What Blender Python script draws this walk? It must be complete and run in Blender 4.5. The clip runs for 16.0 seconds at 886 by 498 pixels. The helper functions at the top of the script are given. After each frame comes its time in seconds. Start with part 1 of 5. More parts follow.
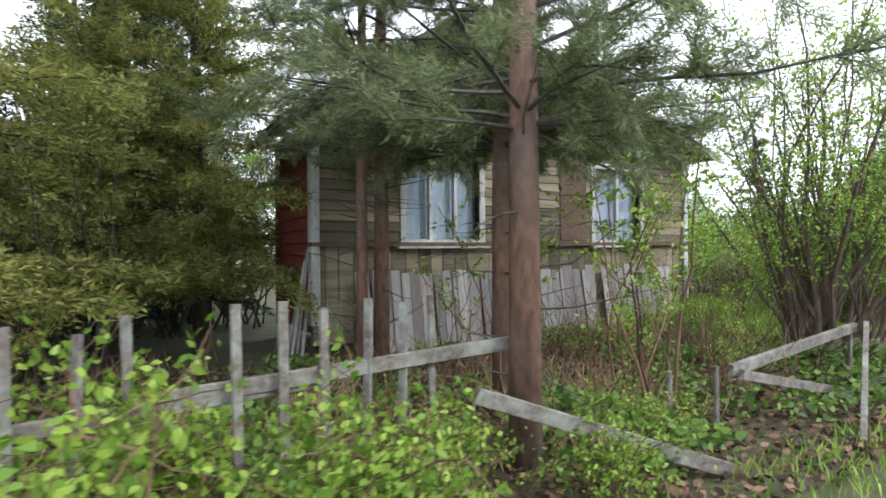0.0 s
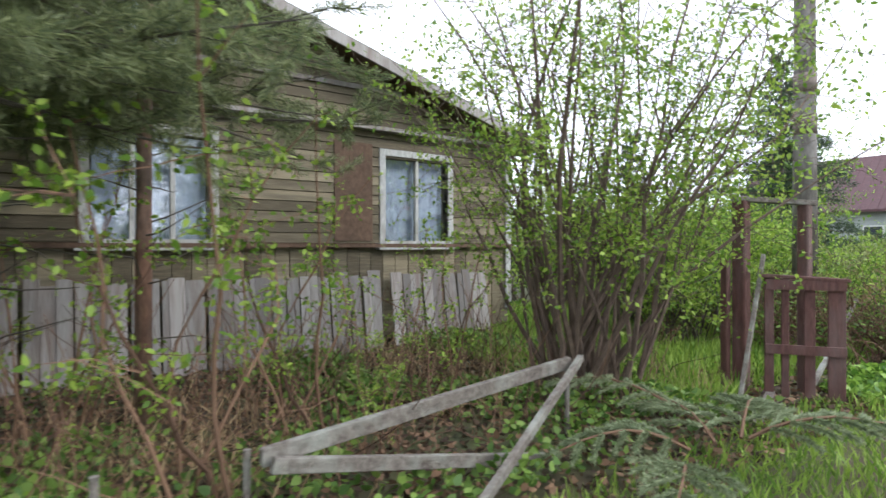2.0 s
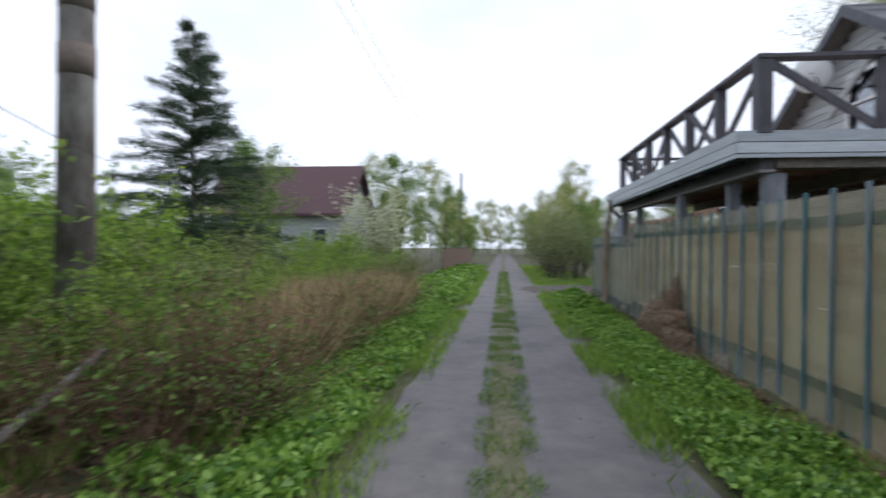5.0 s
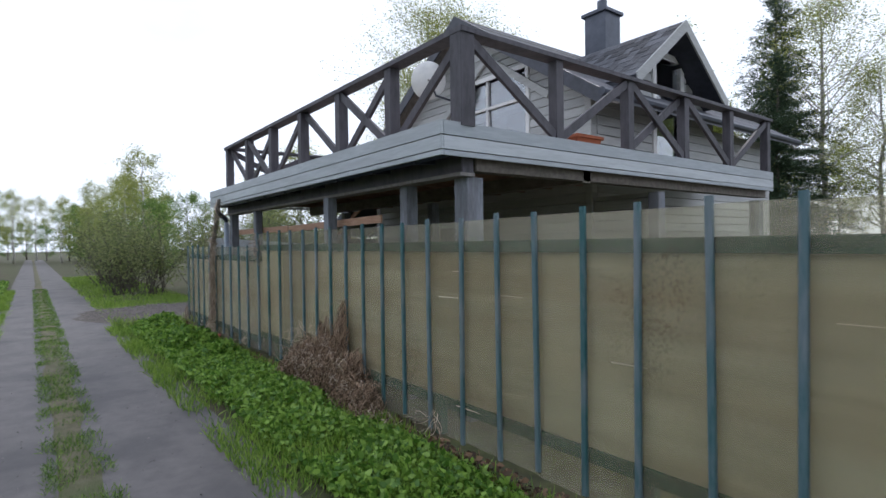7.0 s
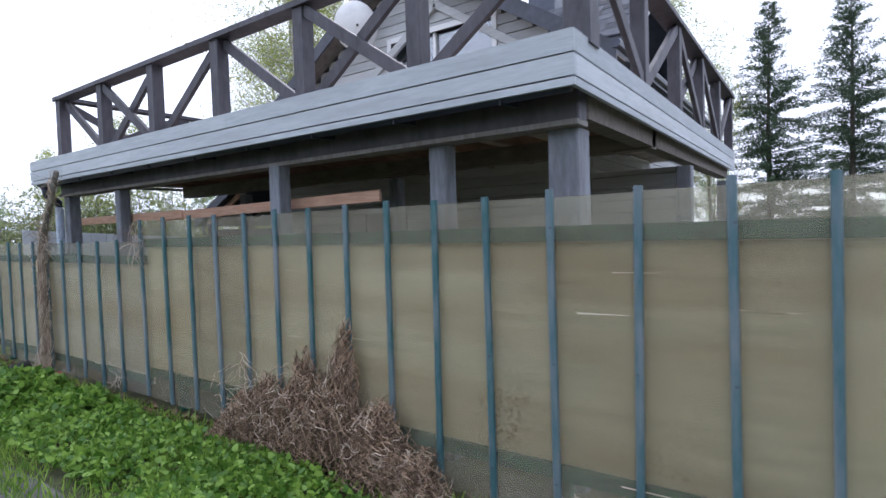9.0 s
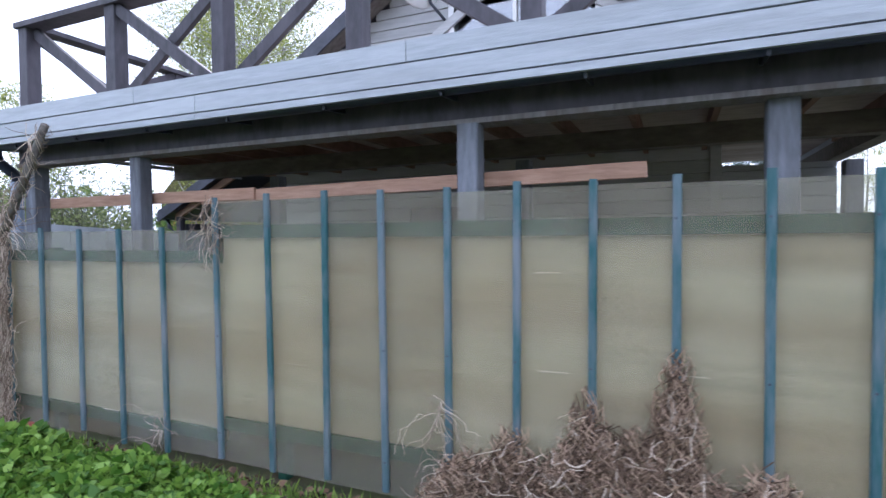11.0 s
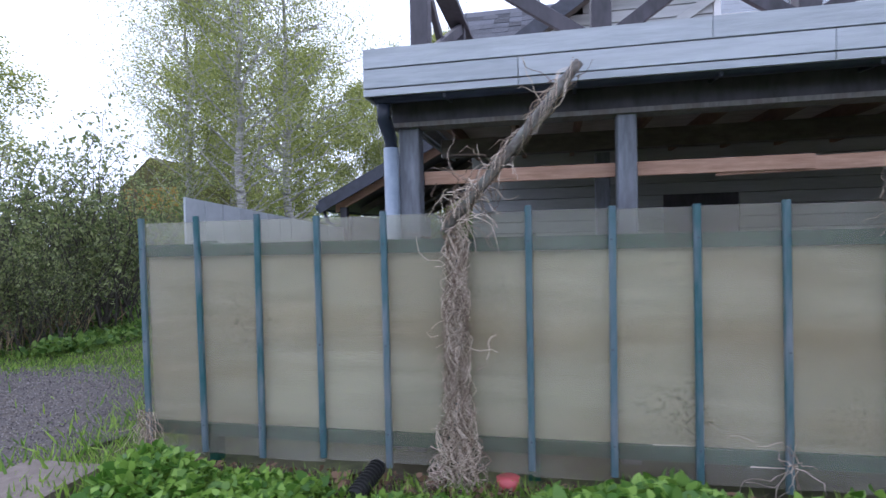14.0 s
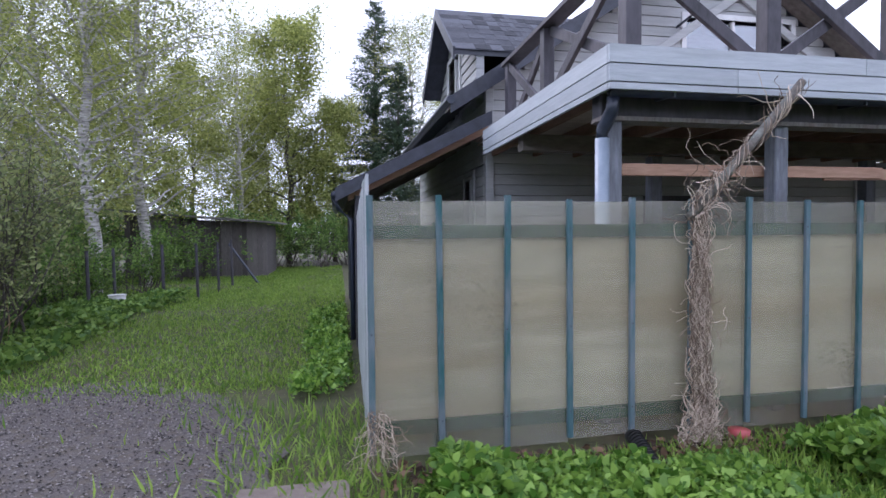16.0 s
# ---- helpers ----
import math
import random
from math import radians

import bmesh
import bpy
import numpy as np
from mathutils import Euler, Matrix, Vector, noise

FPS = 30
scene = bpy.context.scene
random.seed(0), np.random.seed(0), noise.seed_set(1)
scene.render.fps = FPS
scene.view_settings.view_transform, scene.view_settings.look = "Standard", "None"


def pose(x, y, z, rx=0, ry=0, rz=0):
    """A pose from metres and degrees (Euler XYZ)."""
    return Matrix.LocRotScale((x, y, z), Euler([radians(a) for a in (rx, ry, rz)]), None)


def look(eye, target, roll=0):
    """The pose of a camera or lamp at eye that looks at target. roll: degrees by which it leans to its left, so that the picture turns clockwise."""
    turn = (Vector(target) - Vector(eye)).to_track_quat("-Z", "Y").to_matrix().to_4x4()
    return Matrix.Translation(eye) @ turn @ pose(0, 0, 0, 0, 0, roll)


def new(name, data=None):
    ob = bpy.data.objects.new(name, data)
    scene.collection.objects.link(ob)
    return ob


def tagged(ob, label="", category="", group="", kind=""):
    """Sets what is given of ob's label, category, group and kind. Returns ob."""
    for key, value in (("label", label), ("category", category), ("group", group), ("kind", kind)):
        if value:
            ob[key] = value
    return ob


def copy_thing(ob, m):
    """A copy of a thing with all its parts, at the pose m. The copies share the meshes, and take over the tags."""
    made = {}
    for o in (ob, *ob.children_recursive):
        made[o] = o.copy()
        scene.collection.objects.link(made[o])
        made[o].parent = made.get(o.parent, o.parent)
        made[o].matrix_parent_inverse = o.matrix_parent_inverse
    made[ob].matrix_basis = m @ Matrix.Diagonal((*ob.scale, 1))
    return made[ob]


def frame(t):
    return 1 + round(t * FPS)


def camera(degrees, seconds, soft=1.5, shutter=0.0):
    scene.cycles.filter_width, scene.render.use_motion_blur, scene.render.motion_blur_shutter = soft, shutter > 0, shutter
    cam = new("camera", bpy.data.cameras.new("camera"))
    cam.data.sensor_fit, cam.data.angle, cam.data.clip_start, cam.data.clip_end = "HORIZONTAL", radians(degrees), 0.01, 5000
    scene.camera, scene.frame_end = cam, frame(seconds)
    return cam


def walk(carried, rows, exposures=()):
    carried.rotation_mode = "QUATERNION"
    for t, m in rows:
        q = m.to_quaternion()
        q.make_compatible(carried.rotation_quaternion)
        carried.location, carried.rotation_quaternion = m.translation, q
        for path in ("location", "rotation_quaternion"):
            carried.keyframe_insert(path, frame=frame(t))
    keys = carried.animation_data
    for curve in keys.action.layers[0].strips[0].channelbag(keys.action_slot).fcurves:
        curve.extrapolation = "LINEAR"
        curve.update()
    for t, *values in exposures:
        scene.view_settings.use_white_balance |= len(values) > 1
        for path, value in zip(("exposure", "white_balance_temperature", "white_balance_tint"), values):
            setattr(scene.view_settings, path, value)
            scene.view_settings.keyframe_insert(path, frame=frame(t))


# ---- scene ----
cam = camera(78.8, 16.0, soft=1.5, shutter=0.3)
# seconds, eye x, y, z, pitch, roll, yaw
FIRST = [
    (0.0, 1.192, 0.275, 1.288, 0.25, 0.54, -29.20),
    (0.5, 1.906, 0.302, 1.314, -0.03, 0.41, -29.01),
    (1.0, 2.651, 0.331, 1.302, 0.02, 0.39, -29.28),
    (1.5, 3.372, 0.246, 1.354, -0.12, 0.33, -31.49),
    (2.0, 4.073, 0.207, 1.350, -0.11, 0.11, -34.82),
    (2.5, 4.827, 0.102, 1.356, -0.51, 0.30, -35.36),
    (3.0, 5.578, 0.090, 1.346, -0.69, 0.42, -35.11),
    (3.5, 6.306, -0.045, 1.366, -0.57, 0.34, -35.75),
    (4.0, 7.054, -0.099, 1.368, -0.55, 0.15, -40.43),
    (4.5, 7.766, -0.219, 1.426, -0.49, -0.07, -58.39),
    (5.0, 8.431, -0.202, 1.482, -0.30, -0.45, -83.65),
    (5.2, 8.720, -0.210, 1.510, -0.25, -0.40, -91.90),
]
# seconds, eye, target, roll
LATER = [
    (7.5, (11.915, 0.068, 1.771), (13.396, -1.275, 1.739), -1.0),
    (8.2, (12.859, 0.066, 1.776), (14.164, -1.449, 1.725), -1.1),
    (10.3, (15.839, -0.083, 1.725), (16.763, -1.856, 1.661), -0.8),
    (10.5, (16.117, -0.068, 1.718), (17.004, -1.86, 1.69), 0.0),
    (11, (16.837, 0.039, 1.687), (17.633, -1.794, 1.63), -0.6),
    (11.5, (17.611, 0.226, 1.668), (18.297, -1.653, 1.616), -0.5),
    (12, (18.474, 0.377, 1.655), (19.046, -1.538, 1.586), -0.4),
    (12.5, (19.316, 0.517, 1.638), (19.85, -1.409, 1.578), -0.9),
    (13, (20.161, 0.544, 1.624), (20.667, -1.389, 1.558), -1.0),
    (13.5, (20.928, 0.591, 1.626), (21.397, -1.352, 1.56), -1.0),
    (14, (21.701, 0.586, 1.603), (22.101, -1.373, 1.55), -1.4),
    (14.5, (22.496, 0.66, 1.564), (22.673, -1.331, 1.504), -0.9),
    (15, (23.346, 0.664, 1.544), (23.276, -1.333, 1.466), -0.6),
    (15.5, (24.132, 0.694, 1.537), (23.927, -1.294, 1.458), 0.0),
    (16, (24.844, 0.656, 1.542), (24.462, -1.306, 1.475), -0.5),
]
walk(cam, [(t, pose(x, y, z, 90 + p, r, h)) for t, x, y, z, p, r, h in FIRST]
     + [(t, look(e, g, r)) for t, e, g, r in LATER],
     [(0, 1.25, 6150, 14), (1.2, 1.2, 6200, 14), (2.5, 0.85, 6200, 14), (3.5, 0.62, 6100, 14), (4.3, 0.38, 6050, 14), (5, -0.02, 6050, 16), (7.5, 0.05, 6000, 15), (8.2, 0.22, 5950, 17),
      (10.3, 0.95, 5500, 22), (13, 0.78, 5450, 23), (14.5, 0.62, 5500, 25), (16, 0.62, 5650, 26)])

# ---- world, sun, exposure ----
scene.view_settings.exposure = 0.0
world = bpy.data.worlds.new("world")
scene.world = world
world.use_nodes = True
wn, wl = world.node_tree.nodes, world.node_tree.links
wn.clear()
SUN_UP, SUN_TURN = radians(38), radians(150)
sky = wn.new("ShaderNodeTexSky")
sky.sky_type, sky.sun_disc = 'NISHITA', False
sky.sun_elevation, sky.sun_rotation = SUN_UP, SUN_TURN
wtc, wmap, wnoise, wramp = (wn.new(k) for k in ("ShaderNodeTexCoord", "ShaderNodeMapping", "ShaderNodeTexNoise", "ShaderNodeValToRGB"))
wmap.inputs["Scale"].default_value = (1, 1, 2.2)
wnoise.inputs["Scale"].default_value, wnoise.inputs["Detail"].default_value = 1.7, 7
wramp.color_ramp.elements[0].position, wramp.color_ramp.elements[1].position = 0.24, 0.44
wramp.color_ramp.elements[0].color = (0.74, 0.74, 0.74, 1)
wmix = wn.new("ShaderNodeMix")
wmix.data_type = 'RGBA'
wmix.inputs[7].default_value = (11.0, 11.7, 12.4, 1)
wbg, wout = wn.new("ShaderNodeBackground"), wn.new("ShaderNodeOutputWorld")
wbg.inputs["Strength"].default_value = 0.1
wl.new(wtc.outputs["Generated"], wmap.inputs["Vector"])
wl.new(wmap.outputs[0], wnoise.inputs["Vector"])
wl.new(wnoise.outputs["Fac"], wramp.inputs["Fac"])
wl.new(wramp.outputs["Color"], wmix.inputs[0])
wl.new(sky.outputs[0], wmix.inputs[6])
wl.new(wmix.outputs[2], wbg.inputs["Color"])
wl.new(wbg.outputs[0], wout.inputs[0])
sun = new("sun", bpy.data.lights.new("sun", 'SUN'))
sun.data.energy, sun.data.angle, sun.data.color = 1.2, radians(12), (1, 0.95, 0.87)
sun.matrix_world = look((math.sin(SUN_TURN) * 50, math.cos(SUN_TURN) * 50, 50 * math.tan(SUN_UP)), (0, 0, 0))


# ---- materials ----
def material(name, dark, light, rough=0.8, scale=6.0, stretch=(1, 1, 1), bump=0.3, stain=None, amount=0.4, metal=0.0, island=0.0, leaf=0.0, piece=0.0, bump_scale=None):
    """Two-scale procedural surface: fine grain between two colours, a broad stain, bump."""
    m = bpy.data.materials.new(name)
    m.use_nodes = True
    n, l = m.node_tree.nodes, m.node_tree.links
    p = n["Principled BSDF"]
    tc, mp = n.new("ShaderNodeTexCoord"), n.new("ShaderNodeMapping")
    mp.inputs["Scale"].default_value = stretch
    l.new(tc.outputs["Object"], mp.inputs["Vector"])
    a = n.new("ShaderNodeTexNoise")
    a.inputs["Scale"].default_value, a.inputs["Detail"].default_value = scale, 8
    a.inputs["Roughness"].default_value = 0.65
    l.new(mp.outputs[0], a.inputs["Vector"])
    fac = a.outputs["Fac"]
    ramp = n.new("ShaderNodeValToRGB")
    ramp.color_ramp.elements[0].position, ramp.color_ramp.elements[1].position = 0.32, 0.68
    ramp.color_ramp.elements[0].color, ramp.color_ramp.elements[1].color = (*dark, 1), (*light, 1)
    if island or piece:
        g = n.new("ShaderNodeNewGeometry") if island else n.new("ShaderNodeObjectInfo")
        mix = n.new("ShaderNodeMix")
        mix.inputs[0].default_value = island or piece
        l.new(fac, mix.inputs[2])
        l.new(g.outputs["Random Per Island" if island else "Random"], mix.inputs[3])
        fac = mix.outputs[0]
    l.new(fac, ramp.inputs["Fac"])
    col = ramp.outputs["Color"]
    if stain:
        b = n.new("ShaderNodeTexNoise")
        b.inputs["Scale"].default_value, b.inputs["Detail"].default_value = scale * 0.22, 5
        l.new(mp.outputs[0], b.inputs["Vector"])
        br = n.new("ShaderNodeValToRGB")
        br.color_ramp.elements[0].position, br.color_ramp.elements[1].position = 0.45, 0.7
        br.color_ramp.elements[1].color = (amount, amount, amount, 1)
        l.new(b.outputs["Fac"], br.inputs["Fac"])
        mx = n.new("ShaderNodeMix")
        mx.data_type = 'RGBA'
        mx.inputs[7].default_value = (*stain, 1)
        l.new(br.outputs["Color"], mx.inputs[0])
        l.new(col, mx.inputs[6])
        col = mx.outputs[2]
    l.new(col, p.inputs["Base Color"])
    p.inputs["Roughness"].default_value, p.inputs["Metallic"].default_value = rough, metal
    if bump:
        bn = n.new("ShaderNodeBump")
        bn.inputs["Strength"].default_value, bn.inputs["Distance"].default_value = bump, 0.02
        src = a.outputs["Fac"]
        if bump_scale:
            c = n.new("ShaderNodeTexNoise")
            c.inputs["Scale"].default_value, c.inputs["Detail"].default_value = bump_scale, 6
            l.new(tc.outputs["Object"], c.inputs["Vector"])
            src = c.outputs["Fac"]
        l.new(src, bn.inputs["Height"])
        l.new(bn.outputs[0], p.inputs["Normal"])
    if leaf:
        t, ms = n.new("ShaderNodeBsdfTranslucent"), n.new("ShaderNodeMixShader")
        l.new(col, t.inputs["Color"])
        ms.inputs[0].default_value = leaf
        l.new(p.outputs[0], ms.inputs[1])
        l.new(t.outputs[0], ms.inputs[2])
        l.new(ms.outputs[0], n["Material Output"].inputs[0])
    return m


ground_mat = material("ground_mat", (0.035, 0.04, 0.018), (0.09, 0.10, 0.035), 0.95, 5, bump=0.8, stain=(0.075, 0.052, 0.034), amount=0.9)
road_mat = material("packed_dirt", (0.10, 0.092, 0.092), (0.15, 0.137, 0.134), 0.7, 5, bump=0.12, stain=(0.06, 0.057, 0.06), amount=0.8, bump_scale=120)
median_mat = material("median_soil", (0.09, 0.085, 0.045), (0.17, 0.15, 0.10), 0.95, 9, bump=0.6, stain=(0.07, 0.09, 0.03), amount=0.8, bump_scale=60)
gravel_mat = material("gravel_mat", (0.065, 0.056, 0.052), (0.16, 0.14, 0.132), 0.9, 60, bump=1.0, stain=(0.11, 0.088, 0.06), amount=0.8)
stone_mat = material("gravel_stone", (0.04, 0.036, 0.034), (0.26, 0.235, 0.225), 0.9, 20, bump=0.3, island=0.85)
slab_mat = material("slab_mat", (0.12, 0.096, 0.08), (0.20, 0.165, 0.14), 0.9, 14, bump=0.3, stain=(0.15, 0.13, 0.1))
siding_grey = material("siding_grey", (0.36, 0.37, 0.37), (0.50, 0.51, 0.51), 0.7, 5, (1, 1, 9), 0.15, stain=(0.3, 0.31, 0.31), amount=0.5, piece=0.35)
fascia_mat = material("fascia_paint", (0.33, 0.365, 0.395), (0.50, 0.535, 0.565), 0.6, 4, (1, 1, 10), 0.2, stain=(0.33, 0.35, 0.37), amount=0.6, piece=0.3)
dark_wood = material("dark_wood", (0.030, 0.029, 0.036), (0.075, 0.07, 0.085), 0.6, 5, (3, 3, 1), 0.2, stain=(0.11, 0.10, 0.12), amount=0.5)
post_paint = material("post_paint", (0.13, 0.145, 0.175), (0.25, 0.27, 0.31), 0.65, 7, (4, 4, 0.8), 0.25, stain=(0.09, 0.085, 0.09), amount=0.6)
ceil_mat = material("under_ply", (0.40, 0.335, 0.285), (0.60, 0.52, 0.455), 0.85, 4, (1, 3, 1), 0.2)
joist_mat = material("joist_wood", (0.20, 0.12, 0.09), (0.34, 0.21, 0.16), 0.85, 5, (3, 1, 3), 0.3, stain=(0.14, 0.10, 0.08))
beam_mat = material("beam_wood", (0.10, 0.085, 0.075), (0.21, 0.185, 0.165), 0.8, 5, (1, 3, 3), 0.3, stain=(0.10, 0.11, 0.08))
under_mat = material("underside", (0.27, 0.22, 0.19), (0.44, 0.37, 0.32), 0.85, 4, (1, 3, 1), 0.2, piece=0.3)
pine_board = material("fresh_board", (0.40, 0.23, 0.15), (0.58, 0.37, 0.26), 0.75, 5, (1, 4, 9), 0.2, stain=(0.35, 0.22, 0.16))
teal_mat = material("worn_teal_paint", (0.015, 0.10, 0.105), (0.10, 0.17, 0.20), 0.7, 9, (5, 5, 1.0), 0.4, stain=(0.22, 0.24, 0.27), amount=0.8, piece=0.3)
rail_green = material("green_rail", (0.004, 0.045, 0.03), (0.014, 0.10, 0.068), 0.8, 6, (1, 4, 4), 0.3)
shingle_mat = material("shingle", (0.035, 0.037, 0.045), (0.11, 0.115, 0.135), 0.9, 12, bump=0.5, piece=0.6, bump_scale=90)
roof_dark = material("roof_trim", (0.02, 0.024, 0.035), (0.05, 0.055, 0.075), 0.45, 6, bump=0.1)
metal_dark = material("chimney_metal", (0.05, 0.06, 0.08), (0.09, 0.10, 0.13), 0.4, 5, bump=0.05, metal=0.3)
pipe_mat = material("pipe_blue_grey", (0.20, 0.25, 0.31), (0.30, 0.35, 0.42), 0.4, 5, bump=0.05)
gutter_mat = material("gutter_dark", (0.015, 0.02, 0.035), (0.035, 0.045, 0.07), 0.35, 5, bump=0.05)
white_mat = material("white_paint", (0.66, 0.67, 0.68), (0.8, 0.8, 0.79), 0.5, 6, bump=0.1, stain=(0.5, 0.5, 0.48))
old_white = material("old_white_paint", (0.32, 0.33, 0.32), (0.58, 0.59, 0.58), 0.8, 10, (3, 3, 1), 0.4, stain=(0.3, 0.28, 0.24), amount=0.7)
terracotta = material("terracotta", (0.30, 0.085, 0.04), (0.42, 0.13, 0.06), 0.8, 9, bump=0.1)
old_plank = material("weathered_plank", (0.10, 0.084, 0.055), (0.29, 0.25, 0.17), 0.9, 5, (1, 3, 12), 0.5, stain=(0.10, 0.085, 0.06), amount=0.7, piece=0.4)
old_grey = material("grey_board", (0.17, 0.16, 0.155), (0.36, 0.345, 0.33), 0.9, 6, (8, 3, 0.8), 0.5, stain=(0.17, 0.12, 0.10), amount=0.6, piece=0.45)
old_brown = material("brown_board", (0.085, 0.05, 0.033), (0.17, 0.11, 0.075), 0.9, 5, (3, 3, 3), 0.4, stain=(0.05, 0.035, 0.025))
red_wall = material("red_wall", (0.14, 0.022, 0.016), (0.25, 0.05, 0.035), 0.85, 5, (3, 3, 1), 0.4)
slate_mat = material("old_slate", (0.10, 0.10, 0.09), (0.23, 0.22, 0.20), 0.9, 6, bump=0.4, stain=(0.07, 0.08, 0.04))
lichen_wood = material("lichen_wood", (0.075, 0.062, 0.052), (0.22, 0.20, 0.175), 0.95, 9, (3, 3, 3), 0.7, stain=(0.33, 0.36, 0.32), amount=0.6)
gate_mat = material("gate_red_brown", (0.060, 0.024, 0.020), (0.135, 0.062, 0.052), 0.8, 7, (4, 4, 1), 0.5, stain=(0.17, 0.13, 0.12), amount=0.55)
pole_mat = material("pole_concrete", (0.065, 0.058, 0.05), (0.13, 0.115, 0.1), 0.9, 10, (2, 2, 0.8), 0.5, stain=(0.33, 0.32, 0.30), amount=0.6)
pine_bark = material("pine_bark", (0.10, 0.06, 0.045), (0.30, 0.17, 0.12), 0.95, 14, (1, 1, 0.4), 1.0, stain=(0.22, 0.20, 0.18), amount=0.6)
bark_dark = material("dark_bark", (0.035, 0.03, 0.024), (0.11, 0.095, 0.075), 0.95, 16, (1, 1, 0.4), 0.9, stain=(0.15, 0.15, 0.12), amount=0.5)
bark_brown = material("brown_bark", (0.06, 0.043, 0.032), (0.18, 0.13, 0.098), 0.95, 16, (1, 1, 0.4), 0.8)
bark_birch = material("birch_bark", (0.10, 0.09, 0.08), (0.62, 0.60, 0.56), 0.8, 5, (1, 1, 3.5), 0.4)
stem_mat = material("dry_stem", (0.11, 0.07, 0.046), (0.44, 0.31, 0.215), 0.95, 8, bump=0.0, island=0.8)
vine_mat = material("dry_vine", (0.20, 0.145, 0.105), (0.66, 0.55, 0.44), 0.95, 8, bump=0.0, island=0.85)
brown_stem = material("brown_stem", (0.075, 0.042, 0.026), (0.20, 0.12, 0.075), 0.95, 8, bump=0.0, island=0.8)
leaf_fresh = material("fresh_leaf", (0.11, 0.22, 0.02), (0.33, 0.47, 0.07), 0.55, 3, bump=0, island=0.7, leaf=0.45)
leaf_mid = material("mid_leaf", (0.07, 0.15, 0.025), (0.21, 0.33, 0.065), 0.6, 3, bump=0, island=0.7, leaf=0.4)
leaf_birch = material("birch_leaf", (0.18, 0.22, 0.05), (0.42, 0.45, 0.13), 0.6, 3, bump=0, island=0.7, leaf=0.45)
leaf_olive = material("olive_leaf", (0.16, 0.185, 0.045), (0.38, 0.40, 0.11), 0.6, 3, bump=0, island=0.7, leaf=0.4)
leaf_grey = material("willow_leaf", (0.12, 0.16, 0.05), (0.30, 0.34, 0.13), 0.6, 3, bump=0, island=0.7, leaf=0.4)
blossom = material("blossom", (0.35, 0.40, 0.22), (0.72, 0.72, 0.55), 0.7, 3, bump=0, island=0.8, leaf=0.3)
herb_leaf = material("herb_leaf", (0.075, 0.18, 0.02), (0.29, 0.46, 0.08), 0.5, 3, bump=0, island=0.65, leaf=0.35)
grass_mat = material("grass_blade", (0.11, 0.22, 0.025), (0.31, 0.45, 0.075), 0.6, 2, bump=0, island=0.6, leaf=0.35)
dry_grass = material("dry_grass", (0.24, 0.17, 0.09), (0.46, 0.35, 0.20), 0.8, 2, bump=0, island=0.7, leaf=0.25)
needle_larch = material("yellow_needle", (0.17, 0.195, 0.05), (0.40, 0.41, 0.11), 0.6, 3, bump=0, island=0.6, leaf=0.45)
needle_pine = material("pine_needle", (0.10, 0.135, 0.06), (0.25, 0.29, 0.13), 0.6, 3, bump=0, island=0.6, leaf=0.4)
needle_spruce = material("spruce_needle", (0.022, 0.05, 0.026), (0.075, 0.12, 0.058), 0.6, 3, bump=0, island=0.6, leaf=0.2)
needle_cut = material("cut_branch_needle", (0.13, 0.18, 0.09), (0.29, 0.34, 0.19), 0.6, 3, bump=0, island=0.6, leaf=0.25)
litter = material("leaf_litter", (0.045, 0.028, 0.018), (0.19, 0.115, 0.068), 0.9, 3, bump=0, island=0.9)
red_roof = material("red_roof", (0.06, 0.028, 0.032), (0.115, 0.052, 0.056), 0.6, 4, (6, 1, 1), 0.2)
far_wall = material("far_grey_wall", (0.33, 0.36, 0.37), (0.46, 0.49, 0.5), 0.8, 4, (1, 1, 6), 0.2)
green_wall = material("green_wall", (0.02, 0.07, 0.06), (0.045, 0.12, 0.10), 0.8, 4, bump=0.2)
shed_wood = material("shed_wood", (0.07, 0.062, 0.058), (0.17, 0.155, 0.145), 0.95, 5, (5, 5, 1), 0.4, piece=0.4)
yellow_wall = material("ochre_wall", (0.30, 0.16, 0.03), (0.48, 0.28, 0.06), 0.8, 4, (1, 1, 8), 0.3)
moss_roof = material("moss_roof", (0.06, 0.06, 0.02), (0.16, 0.14, 0.05), 0.95, 5, bump=0.6)
zinc_mat = material("zinc_sheet", (0.38, 0.41, 0.43), (0.52, 0.55, 0.57), 0.45, 4, bump=0.1)
red_plastic = material("red_plastic", (0.38, 0.06, 0.07), (0.5, 0.1, 0.1), 0.5, 6, bump=0.05)
black_plastic = material("black_plastic", (0.012, 0.012, 0.013), (0.03, 0.03, 0.03), 0.45, 6, bump=0.05)
interior_mat = material("interior", (0.05, 0.05, 0.05), (0.09, 0.09, 0.09), 0.9, 3, bump=0)
backing_mat = material("backing_board", (0.44, 0.385, 0.30), (0.68, 0.61, 0.49), 0.9, 4.5, (0.3, 1, 3), 0.1, stain=(0.40, 0.28, 0.18), amount=0.65, piece=0.3)
# the same backing made paler: skylight from behind put into its colour
pale_skylit_backing = material("pale_skylit_backing_board", (0.48, 0.42, 0.345), (0.72, 0.65, 0.56), 0.9, 4.5, (0.3, 1, 3), 0.1, stain=(0.42, 0.32, 0.22), amount=0.65, piece=0.3)
curtain_mat = material("curtain", (0.26, 0.30, 0.34), (0.48, 0.52, 0.57), 0.9, 7, (6, 6, 0.5), 0.3)
junk_white = material("bucket_white", (0.55, 0.55, 0.54), (0.7, 0.7, 0.69), 0.5, 4, bump=0.05)


